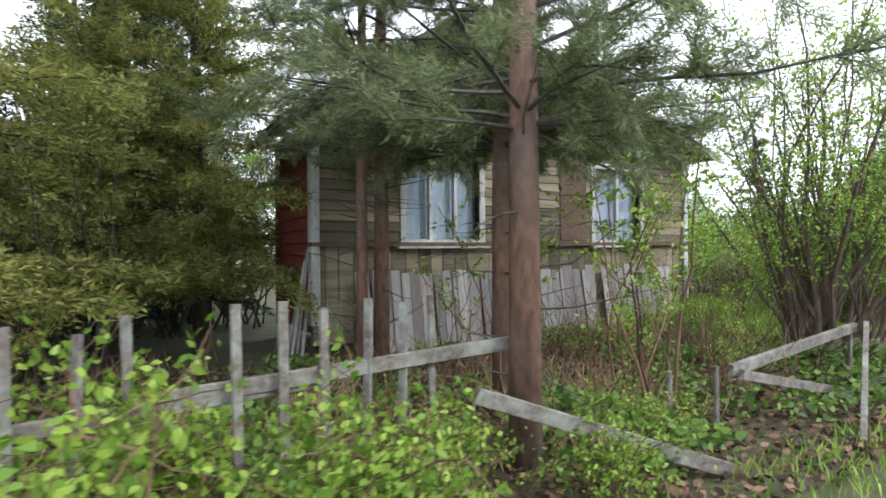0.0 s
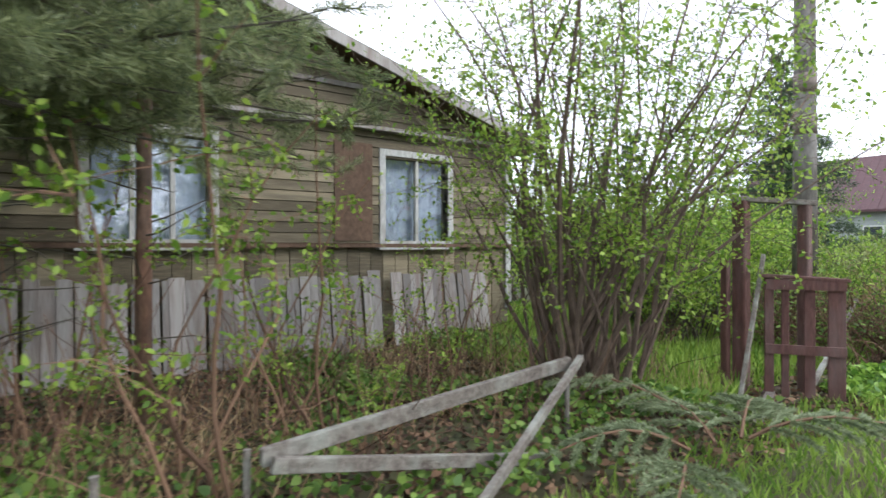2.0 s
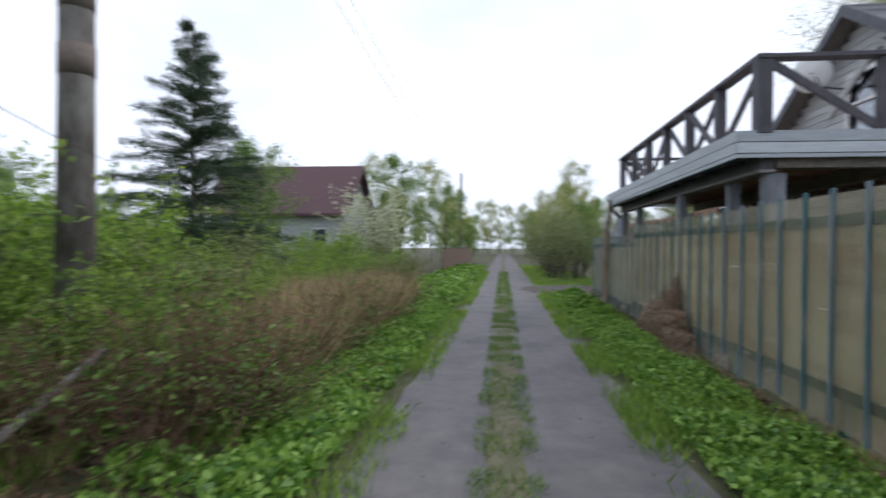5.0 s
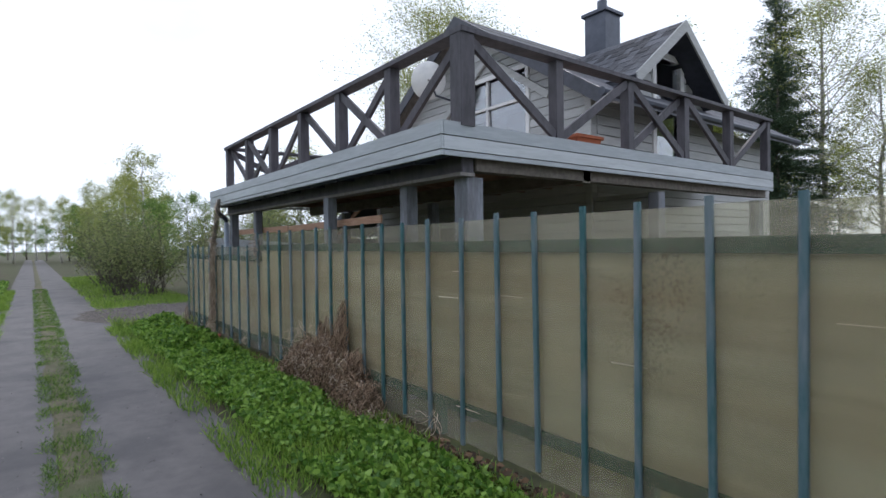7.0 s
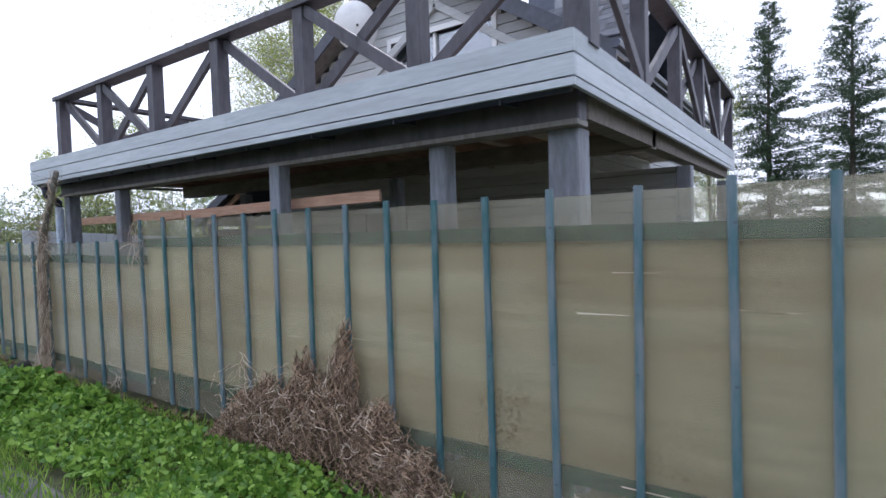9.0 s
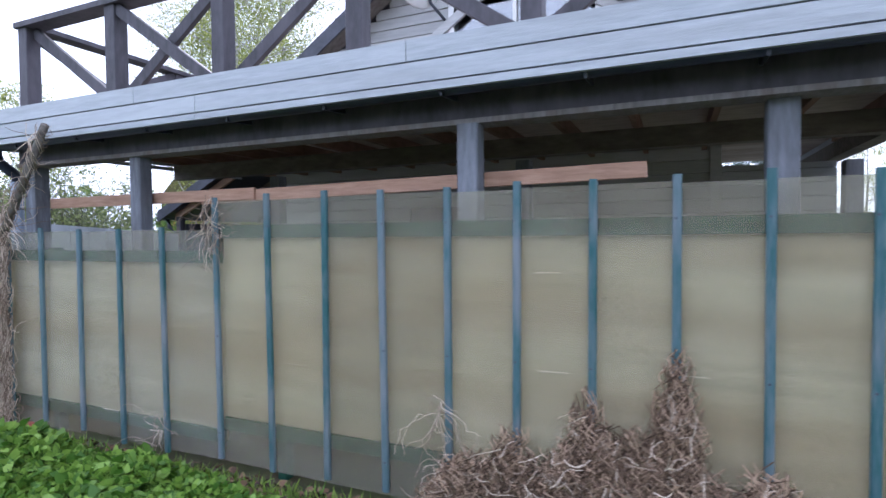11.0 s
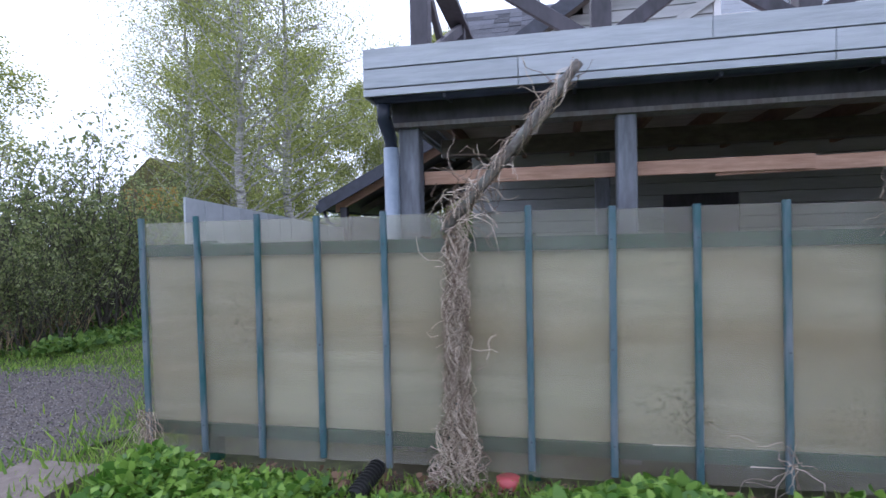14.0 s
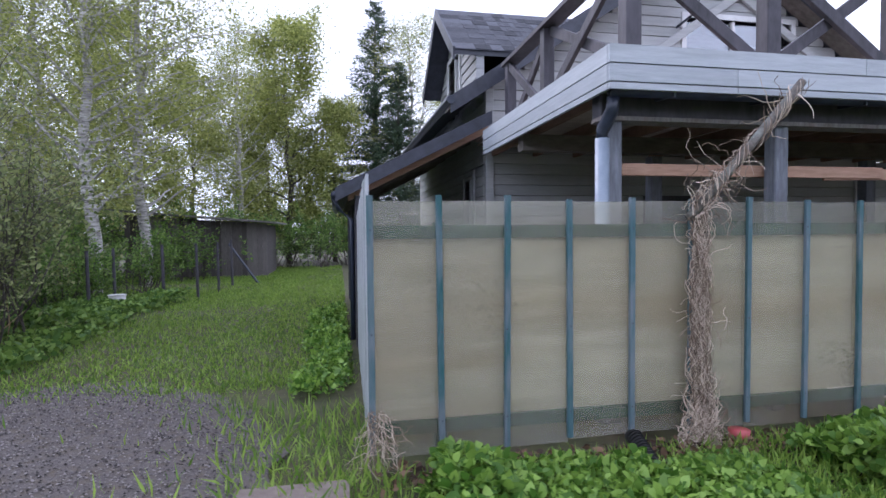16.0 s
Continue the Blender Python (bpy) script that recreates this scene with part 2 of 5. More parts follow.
def sheet_material(name, dark, light):
    """Weathered ribbed fibreglass that lets part of the light through."""
    m = material(name, dark, light, 0.6, 5.0, (0.45, 1, 2.4), 0.0, stain=(0.36, 0.26, 0.16), amount=0.6, piece=0.12)
    m.node_tree.nodes["Principled BSDF"].inputs["Specular IOR Level"].default_value = 0.25
    n, l = m.node_tree.nodes, m.node_tree.links
    p, out = n["Principled BSDF"], n["Material Output"]
    tc, wave, bn = n.new("ShaderNodeTexCoord"), n.new("ShaderNodeTexWave"), n.new("ShaderNodeBump")
    wave.bands_direction = 'Z'
    wave.inputs["Scale"].default_value, wave.inputs["Distortion"].default_value = 22, 0.4
    l.new(tc.outputs["Object"], wave.inputs["Vector"])
    bn.inputs["Strength"].default_value, bn.inputs["Distance"].default_value = 0.35, 0.004
    l.new(wave.outputs["Fac"], bn.inputs["Height"])
    l.new(bn.outputs[0], p.inputs["Normal"])
    col = p.inputs["Base Color"].links[0].from_socket
    # rusty lichen spots gathered in patches
    spot, patch, mul, cr, mx = (n.new(k) for k in ("ShaderNodeTexNoise", "ShaderNodeTexNoise", "ShaderNodeMath", "ShaderNodeValToRGB", "ShaderNodeMix"))
    spot.inputs["Scale"].default_value, spot.inputs["Detail"].default_value = 42, 7
    patch.inputs["Scale"].default_value, patch.inputs["Detail"].default_value = 1.1, 3
    l.new(tc.outputs["Object"], spot.inputs["Vector"])
    l.new(tc.outputs["Object"], patch.inputs["Vector"])
    mul.operation = 'MULTIPLY'
    l.new(spot.outputs["Fac"], mul.inputs[0])
    l.new(patch.outputs["Fac"], mul.inputs[1])
    cr.color_ramp.elements[0].position, cr.color_ramp.elements[1].position = 0.33, 0.47
    cr.color_ramp.elements[1].color = (0.6, 0.6, 0.6, 1)
    l.new(mul.outputs[0], cr.inputs["Fac"])
    mx.data_type = 'RGBA'
    mx.inputs[7].default_value = (0.30, 0.20, 0.11, 1)
    l.new(cr.outputs["Color"], mx.inputs[0])
    l.new(col, mx.inputs[6])
    col = mx.outputs[2]
    l.new(col, p.inputs["Base Color"])
    hold = n.new("ShaderNodeMapRange")
    hold.inputs["To Min"].default_value, hold.inputs["To Max"].default_value = 0.74, 0.48
    l.new(cr.outputs["Color"], hold.inputs["Value"])
    tr, tp, m1, m2 = n.new("ShaderNodeBsdfTranslucent"), n.new("ShaderNodeBsdfTransparent"), n.new("ShaderNodeMixShader"), n.new("ShaderNodeMixShader")
    tp.inputs["Color"].default_value = (0.95, 0.95, 0.88, 1)
    l.new(col, tr.inputs["Color"])
    m1.inputs[0].default_value = 0.40
    l.new(hold.outputs[0], m2.inputs[0])
    l.new(p.outputs[0], m1.inputs[1])
    l.new(tr.outputs[0], m1.inputs[2])
    l.new(m1.outputs[0], m2.inputs[1])
    l.new(tp.outputs[0], m2.inputs[2])
    l.new(m2.outputs[0], out.inputs[0])
    return m


sheet_mat = sheet_material("fibreglass_sheet", (0.42, 0.40, 0.33), (0.70, 0.67, 0.57))
# whiter, cleaner sheets of the low section, with skylight from behind painted in
pale_skylit_sheet = sheet_material("pale_skylit_fibreglass_sheet", (0.46, 0.46, 0.41), (0.76, 0.75, 0.69))
glass_mat = bpy.data.materials.new("glass")
glass_mat.use_nodes = True
gp = glass_mat.node_tree.nodes["Principled BSDF"]
gp.inputs["Base Color"].default_value = (0.75, 0.85, 0.95, 1)
gp.inputs["IOR"].default_value = 2.3
gp.inputs["Roughness"].default_value, gp.inputs["Transmission Weight"].default_value = 0.03, 1.0


# ---- building helpers ----
def link(name, verts, faces, mat, parent=None, label="", smooth=False):
    me = bpy.data.meshes.new(name)
    me.from_pydata([tuple(v) for v in verts], [], faces)
    me.materials.append(mat)
    if smooth:
        me.shade_smooth()
    ob = new(name, me)
    ob.parent = parent
    if label:
        ob["label"] = label
    return ob


class Shape:
    """Gathers boxes, tubes and prisms into one mesh."""

    def __init__(self):
        self.v, self.f = [], []

    def box(self, a, b, m=None, bevel=0.0):
        a, b = Vector(a), Vector(b)
        lo, hi = Vector(map(min, a, b)), Vector(map(max, a, b))
        k = len(self.v)
        c = min(bevel, 0.3 * min(hi - lo))
        if c <= 0:
            pts = [(x, y, z) for z in (lo.z, hi.z) for x, y in ((lo.x, lo.y), (hi.x, lo.y), (hi.x, hi.y), (lo.x, hi.y))]
            fs = [(3, 2, 1, 0), (4, 5, 6, 7), (0, 1, 5, 4), (1, 2, 6, 5), (2, 3, 7, 6), (3, 0, 4, 7)]
        else:
            ring = [(lo.x + c, lo.y), (hi.x - c, lo.y), (hi.x, lo.y + c), (hi.x, hi.y - c), (hi.x - c, hi.y), (lo.x + c, hi.y), (lo.x, hi.y - c), (lo.x, lo.y + c)]
            pts = [(x, y, z) for z in (lo.z, hi.z) for x, y in ring]
            fs = [tuple(range(7, -1, -1)), tuple(range(8, 16))] + [(i, (i + 1) % 8, 8 + (i + 1) % 8, 8 + i) for i in range(8)]
        self.v += [m @ Vector(p) if m else Vector(p) for p in pts]
        self.f += [tuple(k + i for i in q) for q in fs]
        return self

    def bar(self, p, q, w, h, bevel=0.004):
        """A squared bar from p to q, w wide across and h the other way."""
        p, q = Vector(p), Vector(q)
        d = q - p
        m = Matrix.Translation(p) @ d.to_track_quat('Z', 'Y').to_matrix().to_4x4()
        return self.box((-w / 2, -h / 2, 0), (w / 2, h / 2, d.length), m, bevel)

    def tube(self, pts, r, sides=8, r2=None, cap=True):
        pts = [Vector(p) for p in pts]
        n, k = len(pts), len(self.v)
        r2 = r if r2 is None else r2
        for i, p in enumerate(pts):
            d = (pts[min(i + 1, n - 1)] - pts[max(i - 1, 0)]).normalized()
            s = d.cross(Vector((0.13, 0.37, 1)) if abs(d.z) < 0.95 else Vector((1, 0.2, 0))).normalized()
            u = s.cross(d)
            rr = r + (r2 - r) * i / max(n - 1, 1)
            for j in range(sides):
                a = 2 * math.pi * j / sides
                self.v.append(p + rr * (math.cos(a) * s + math.sin(a) * u))
        for i in range(n - 1):
            for j in range(sides):
                a, b = k + i * sides + j, k + i * sides + (j + 1) % sides
                self.f.append((a, b, b + sides, a + sides))
        if cap:
            self.f += [tuple(k + j for j in range(sides))[::-1], tuple(k + (n - 1) * sides + j for j in range(sides))]
        return self

    def prism(self, poly, along):
        """A flat polygon pushed along a vector."""
        k, n, d = len(self.v), len(poly), Vector(along)
        self.v += [Vector(p) for p in poly] + [Vector(p) + d for p in poly]
        self.f += [tuple(k + i for i in range(n)), tuple(k + n + i for i in reversed(range(n)))]
        self.f += [(k + (i + 1) % n, k + i, k + n + i, k + n + (i + 1) % n) for i in range(n)]
        return self

    def done(self, name, mat, parent=None, label="", smooth=False):
        ob = link(name, self.v, self.f, mat, parent, label, smooth)
        bm = bmesh.new()
        bm.from_mesh(ob.data)
        bmesh.ops.recalc_face_normals(bm, faces=bm.faces)
        bm.to_mesh(ob.data)
        bm.free()
        return ob


def thing(name, at, label, category, group="", kind=""):
    ob = new(name)
    ob.location = at
    ob.empty_display_size = 0.1
    return tagged(ob, label, category, group, kind)


def put(shape, name, mat, parent, label="", smooth=False):
    """A part given in world numbers under a thing that stands elsewhere."""
    root = parent
    off = Vector((0, 0, 0))
    while root:
        off += root.location
        root = root.parent
    shape.v = [Vector(v) - off for v in shape.v]
    return shape.done(name, mat, parent, label, smooth)


def leaves(name, pts, size, mat, parent=None, seed=1, aspect=0.55, droop=0.3, spread=0.35, direction=None, label=""):
    """A cloud of small folded leaves, one at each point, as one mesh."""
    rng = np.random.default_rng(seed)
    pts = np.asarray(pts, float)
    n = len(pts)
    d = rng.normal(size=(n, 3))
    d[:, 2] -= droop
    if direction is not None:
        d = np.asarray(direction, float) + spread * d
    d /= np.linalg.norm(d, axis=1)[:, None] + 1e-9
    s = np.cross(d, rng.normal(size=(n, 3)))
    s /= np.linalg.norm(s, axis=1)[:, None] + 1e-9
    L = (size * rng.uniform(0.6, 1.35, n))[:, None]
    W = L * aspect * 0.5
    nn = np.cross(d, s)
    q = 6 if aspect > 0.3 else 4
    v = np.empty((n, q, 3))
    v[:, 0] = pts
    if q == 6:
        v[:, 1] = pts + d * L * 0.28 + s * W + nn * L * 0.07
        v[:, 2] = pts + d * L * 0.66 + s * W * 0.72 + nn * L * 0.06
        v[:, 3] = pts + d * L
        v[:, 4] = pts + d * L * 0.66 - s * W * 0.72 + nn * L * 0.06
        v[:, 5] = pts + d * L * 0.28 - s * W + nn * L * 0.07
    else:
        v[:, 1] = pts + d * L * 0.45 + s * W + nn * L * 0.08
        v[:, 2] = pts + d * L
        v[:, 3] = pts + d * L * 0.45 - s * W + nn * L * 0.08
    me = bpy.data.meshes.new(name)
    me.vertices.add(q * n)
    me.vertices.foreach_set("co", v.reshape(-1))
    me.loops.add(q * n)
    me.loops.foreach_set("vertex_index", np.arange(q * n, dtype=np.int32))
    me.polygons.add(n)
    me.polygons.foreach_set("loop_start", np.arange(0, q * n, q, dtype=np.int32))
    me.update(calc_edges=True)
    me.materials.append(mat)
    ob = new(name, me)
    ob.parent = parent
    if label:
        ob["label"] = label
    return ob


def strands(name, lines, r, mat, parent=None, label=""):
    """Many thin three-sided stems as one mesh."""
    s = Shape()
    for pts in lines:
        s.tube(pts, r, 3, r * 0.5, cap=False)
    return link(name, s.v, s.f, mat, parent, label)


# ---- ground, road ----
def strip(name, xs, left, right, z, mat, label, category, seed):
    """A ground strip along x with uneven edges and a slightly uneven surface."""
    v, f = [], []
    for i, x in enumerate(xs):
        a = left + 0.10 * noise.noise((x * 0.9, seed, 0)) + 0.05 * noise.noise((x * 4, seed, 3))
        b = right + 0.10 * noise.noise((x * 0.9, seed + 9, 0)) + 0.05 * noise.noise((x * 4, seed, 7))
        for k in range(7):
            y = a + (b - a) * k / 6
            v.append((x, y, z + (0.0 if k in (0, 6) else 0.012 * (1 + noise.noise((x * 1.3, y * 2.5, seed))))))
        if i:
            f += [(7 * i - 7 + k, 7 * i + k, 7 * i + k + 1, 7 * i - 6 + k) for k in range(6)]
    return tagged(link(name, v, f, mat, smooth=True), label, category, kind="structure")


gx = sorted(set([-400, -200, -100, -60] + [round(-40 + 0.8 * i, 2) for i in range(126)] + [75, 100, 150, 250, 400]))
gy = sorted(set([-400, -200, -100, -60] + [round(-40 + 0.8 * i, 2) for i in range(101)] + [60, 100, 200, 400]))
gv, gf = [], []
for x in gx:
    for y in gy:
        off = min(max((abs(y + 0.35) - 1.6) / 2.0, 0), 1)
        gv.append((x, y, (0.05 * noise.noise((x * 0.35, y * 0.35, 2)) + 0.03 * noise.noise((x * 1.1, y * 1.1, 5))) * off - 0.03 * (1 - off)))
for i in range(len(gx) - 1):
    for j in range(len(gy) - 1):
        a = i * len(gy) + j
        gf.append((a, a + len(gy), a + len(gy) + 1, a + 1))
tagged(link("ground", gv, gf, ground_mat, smooth=True), "uneven grassy ground with brown soil and moss", "ground", kind="structure")
rx = [-40 + 0.4 * i for i in range(400)]
strip("road", rx, 0.78, -1.48, -0.012, road_mat, "narrow packed dirt lane with two worn wheel tracks", "road", 1)
strip("road_median", rx, -0.10, -0.36, 0.006, median_mat, "low grassy strip between the wheel tracks", "ground", 4)
# gravel turning place beyond the fence
gs = Shape()
ring = []
for i in range(160):
    a = 2 * math.pi * i / 160
    rr = 1 + 0.12 * noise.noise((math.cos(a) * 2, math.sin(a) * 2, 8)) + 0.08 * noise.noise((math.cos(a) * 9, math.sin(a) * 9, 3))
    ring.append((27.6 + 2.35 * rr * math.cos(a), -3.1 + 2.3 * rr * math.sin(a)))
gs.v = [(27.6, -3.1, 0.04)] + [(x, y, 0.004) for x, y in ring]
gs.f = [(0, 1 + i, 1 + (i + 1) % 160) for i in range(160)]
tagged(gs.done("gravel_driveway", gravel_mat), "dark loose gravel driveway with mossy edges", "driveway", kind="structure")
sl = Shape().box((24.8, -2.6, -0.05), (25.45, -1.9, 0.05), None, 0.03)
tagged(sl.done("concrete_slab", slab_mat), "worn brown-grey concrete slab beside the fence end", "slab")

# ---- fibreglass fence ----
FY = -2.85
fence = thing("fence", (18, FY, 0), "translucent fibreglass sheet fence with worn teal battens", "fence")
rngf = random.Random(5)


BATTENS = (24.64, 24.18, 23.73, 23.27, 22.80, 22.33, 21.857, 21.355, 20.863, 20.378, 19.835, 19.369, 18.921, 18.485, 18.061, 17.655, 17.25, 16.842,
           16.444, 16.045, 15.641, 15.22, 14.757, 14.30, 13.905, 13.493, 13.10, 12.65)


def fence_x(i):
    return BATTENS[i + 10] if i < 18 else 12.65 - 0.42 * (i - 17)


LAST = 46
for i in range(-10, LAST):
    top = 1.95 if i >= 0 else 1.75
    x, lean = fence_x(i), rngf.uniform(-0.008, 0.008)
    b = Shape().box((x - 0.021, FY, 0.07 + rngf.uniform(-0.03, 0.03)), (x + 0.021, FY + 0.028, top + rngf.uniform(0.0, 0.03)), Matrix.Translation((0, 0, 0)) @ Matrix.Shear('XY', 4, (lean, 0)), 0.005)
    put(b, "batten", teal_mat, fence)
    for z in (0.28, top * 0.5, top - 0.2):
        if abs(i) < 14:
            put(Shape().tube([(x, FY + 0.026, z), (x, FY + 0.031, z)], 0.007, 6), "nail", metal_dark, fence)
for i in range(-10, LAST - 1):
    top = 1.93 if i >= 0 else 1.735
    x1, x0 = fence_x(i), fence_x(i + 1)
    if i == -1:
        x0 = fence_x(0) + 0.004
    w = Shape()
    w.box((x0 + 0.001, FY - 0.006, 0.06 + rngf.uniform(-0.02, 0.02)), (x1 - 0.001, FY - 0.002, top + rngf.uniform(-0.008, 0.008)))
    # the low section takes the sheet whose colour includes the skylight behind it
    put(w, "panel", sheet_mat if i >= 0 else pale_skylit_sheet, fence)
for a, b, z in ((-10, 0, 1.49), (-10, 0, 0.19), (0, LAST - 1, 1.67), (0, LAST - 1, 0.29)):
    j = a
    while j < b:
        k = min(j + 7, b)
        put(Shape().box((fence_x(k) + 0.002, FY - 0.042, z), (fence_x(j) - 0.002, FY - 0.012, z + 0.09), None, 0.003), "rail", rail_green, fence)
        j = k
for i in range(-10, LAST - 1, 2):
    top = 1.70 if i >= 0 else 1.52
    j = min(i + 2, LAST - 1)
    put(Shape().box((fence_x(j) + 0.003, FY - 0.06, 0.30 if i >= 0 else 0.2), (fence_x(i) - 0.003, FY - 0.045, top)), "backing_board", backing_mat if i >= 0 else pale_skylit_backing, fence)
for i in range(-9, LAST, 5):
    put(Shape().box((fence_x(i) - 0.05, FY - 0.15, -0.2), (fence_x(i) + 0.03, FY - 0.064, 1.6), None, 0.008), "fence_post", rail_green, fence)
# pale scratches on the sheets
for i in range(18):
    x, z, w = rngf.uniform(11, 24.3), rngf.uniform(0.12, 1.6), rngf.uniform(0.04, 0.3)
    put(Shape().prism([(x, FY - 0.0018, z), (x + w, FY - 0.0018, z + rngf.uniform(-0.012, 0.012)), (x + w, FY - 0.0018, z + 0.0012), (x, FY - 0.0018, z + 0.002)], (0, 0.001, 0)), "scratch", backing_mat, fence)
# boundary fence of grey sheet at the back of the driveway side
zs = thing("sheet_fence", (24.3, -5, 0), "pale grey corrugated metal sheet fence", "fence")
for i in range(14):
    y = -3.3 - 0.25 * i
    t0, t1 = 1.96 - 0.018 * i, 1.96 - 0.018 * (i + 1)
    put(Shape().prism([(24.62 - 0.004 * i, y, 0.02), (24.62 - 0.004 * i, y - 0.245, 0.02), (24.62 - 0.004 * i, y - 0.245, t1), (24.62 - 0.004 * i, y, t0)], (0.02 + 0.012 * (i % 2), 0, 0)), "sheet", zinc_mat, zs)

# ---- modern house ----
HX0, HX1, HY, HB = 16.4, 22.75, -6.8, -13.0
RX, RZ, SL = 19.2, 6.0, 0.65
house = thing("house", (19.5, -9, 0), "modern pale grey timber house with dark shingle roof", "house")


def siding(parent, along, fixed, a0, a1, z0, z1, top, mat, holes=(), h=0.145, thick=0.12, out=1, name="siding_board"):
    """Overlapping boards along x or y; top(a) gives the wall's upper edge; holes are (a0, a1, z0, z1)."""
    z = z0
    while z < z1 - 0.02:
        ze = min(z + h, z1)
        zm = (z + ze) / 2
        ok = [a0 + (a1 - a0) * i / 200 for i in range(201) if top(a0 + (a1 - a0) * i / 200) >= zm]
        if ok:
            spans = [(ok[0], ok[-1])]
            for h0, h1, q0, q1 in holes:
                if q0 - 0.01 < zm < q1 + 0.01:
                    nxt = []
                    for s, e in spans:
                        if h0 > s:
                            nxt.append((s, min(e, h0)))
                        if h1 < e:
                            nxt.append((max(s, h1), e))
                    spans = [q for q in nxt if q[1] - q[0] > 0.02]
            for s, e in spans:
                if along == 'x':
                    poly = [(s, fixed, z), (s, fixed, ze - 0.008), (s, fixed - out * thick, ze), (s, fixed - out * thick, z)]
                    poly[0] = (s, fixed + out * 0.014, z)
                    put(Shape().prism(poly, (e - s, 0, 0)), name, mat, parent)
                else:
                    poly = [(fixed + out * 0.014, s, z), (fixed, s, ze - 0.008), (fixed - out * thick, s, ze), (fixed - out * thick, s, z)]
                    put(Shape().prism(poly, (0, e - s, 0)), name, mat, parent)
        z = ze


def gable_top(x):
    return RZ - 0.12 - SL * abs(x - RX)


GW = (17.75, 19.6, 2.95, 4.75)
siding(house, 'x', HY, HX0, HX1, 0.1, 5.9, gable_top, siding_grey, [GW, (19.4, 20.3, 0.1, 2.1)], 0.15)
DY, DZ, DH = -8.75, 5.4, 1.3


def west_top(y):
    return max(3.9, DZ - 0.1 - 0.75 * abs(y - DY))


siding(house, 'y', HX0, HB, HY - 0.13, 0.1, 5.3, west_top, siding_grey, [(-9.35, -8.55, 2.9, 4.9), (-8.0, -7.5, 1.4, 2.2)], 0.15, 0.12, -1)
siding(house, 'y', HX1, HB, HY - 0.13, 0.1, 5.3, lambda y: max(3.4, west_top(y)) if y < -7.3 else 3.4, siding_grey, [(-8.1, -7.5, 1.3, 2.4), (-9.3, -8.4, 3.5, 4.6)], 0.15, 0.12, 1)
siding(house, 'x', HY - 0.02, 15.3, HX0 - 0.02, 0.1, 2.42, lambda x: 2.6, siding_grey, [], 0.15, 0.1)
put(Shape().box((HX0, HB, 0.1), (HX1, HB - 0.12, 3.4)), "back_wall", siding_grey, house)
put(Shape().box((HX0 - 0.02, HB - 0.14, -0.2), (HX1 + 0.02, HY + 0.02, 0.1)), "plinth", slab_mat, house)
put(Shape().box((HX0 + 0.13, HB + 0.01, 2.55), (HX1 - 0.13, HY - 0.13, 2.7)), "upper_floor", interior_mat, house)
# corner trims
for x in (HX0 - 0.02, HX1 - 0.1):
    put(Shape().box((x, HY + 0.016, 0.1), (x + 0.12, HY + 0.045, gable_top(x + 0.06) - 0.05), None, 0.004), "corner_trim", siding_grey, house)
# main roof, two slopes with shingle courses
roof = new("roof")
roof.parent = house
YF, YB = -6.42, -13.4


def slope_slab(x0, x1, y0, y1, th, shift=0.0):
    z0, z1 = RZ - SL * abs(x0 - RX) + shift, RZ - SL * abs(x1 - RX) + shift
    return Shape().prism([(x0, y0, z0), (x1, y0, z1), (x1, y0, z1 - th), (x0, y0, z0 - th)], (0, y1 - y0, 0))


for xe in (15.9, 23.35):
    put(slope_slab(RX, xe, YF, YB, 0.10), "roof_deck", roof_dark, roof)
    n = int(abs(xe - RX) / 0.19)
    for i in range(n):
        xa = RX + (xe - RX) * i / n
        xb = RX + (xe - RX) * (i + 1.15) / n
        put(slope_slab(xa, xb, YF + 0.02, YB, 0.012, 0.012 + 0.006), "shingle_course", shingle_mat, roof)
    # barge board
    z0, z1 = RZ, RZ - SL * abs(xe - RX)
    put(Shape().prism([(RX, YF, z0 + 0.03), (xe, YF, z1 + 0.03), (xe, YF, z1 - 0.2), (RX, YF, z0 - 0.2)], (0, 0.03, 0)), "barge_board", roof_dark, roof)
    put(Shape().prism([(RX, YF - 0.01, z0 - 0.102), (xe, YF - 0.01, z1 - 0.102), (xe, YF - 0.01, z1 - 0.13), (RX, YF - 0.01, z0 - 0.13)], (0, -0.35, 0)), "soffit", beam_mat, roof)
put(Shape().tube([(15.9, YF + 0.05, 3.86), (15.9, YB, 3.84)], 0.06, 8), "gutter", gutter_mat, roof)
put(Shape().tube([(23.35, YF + 0.05, 3.28), (23.35, YB, 3.26)], 0.06, 8), "gutter", gutter_mat, roof)
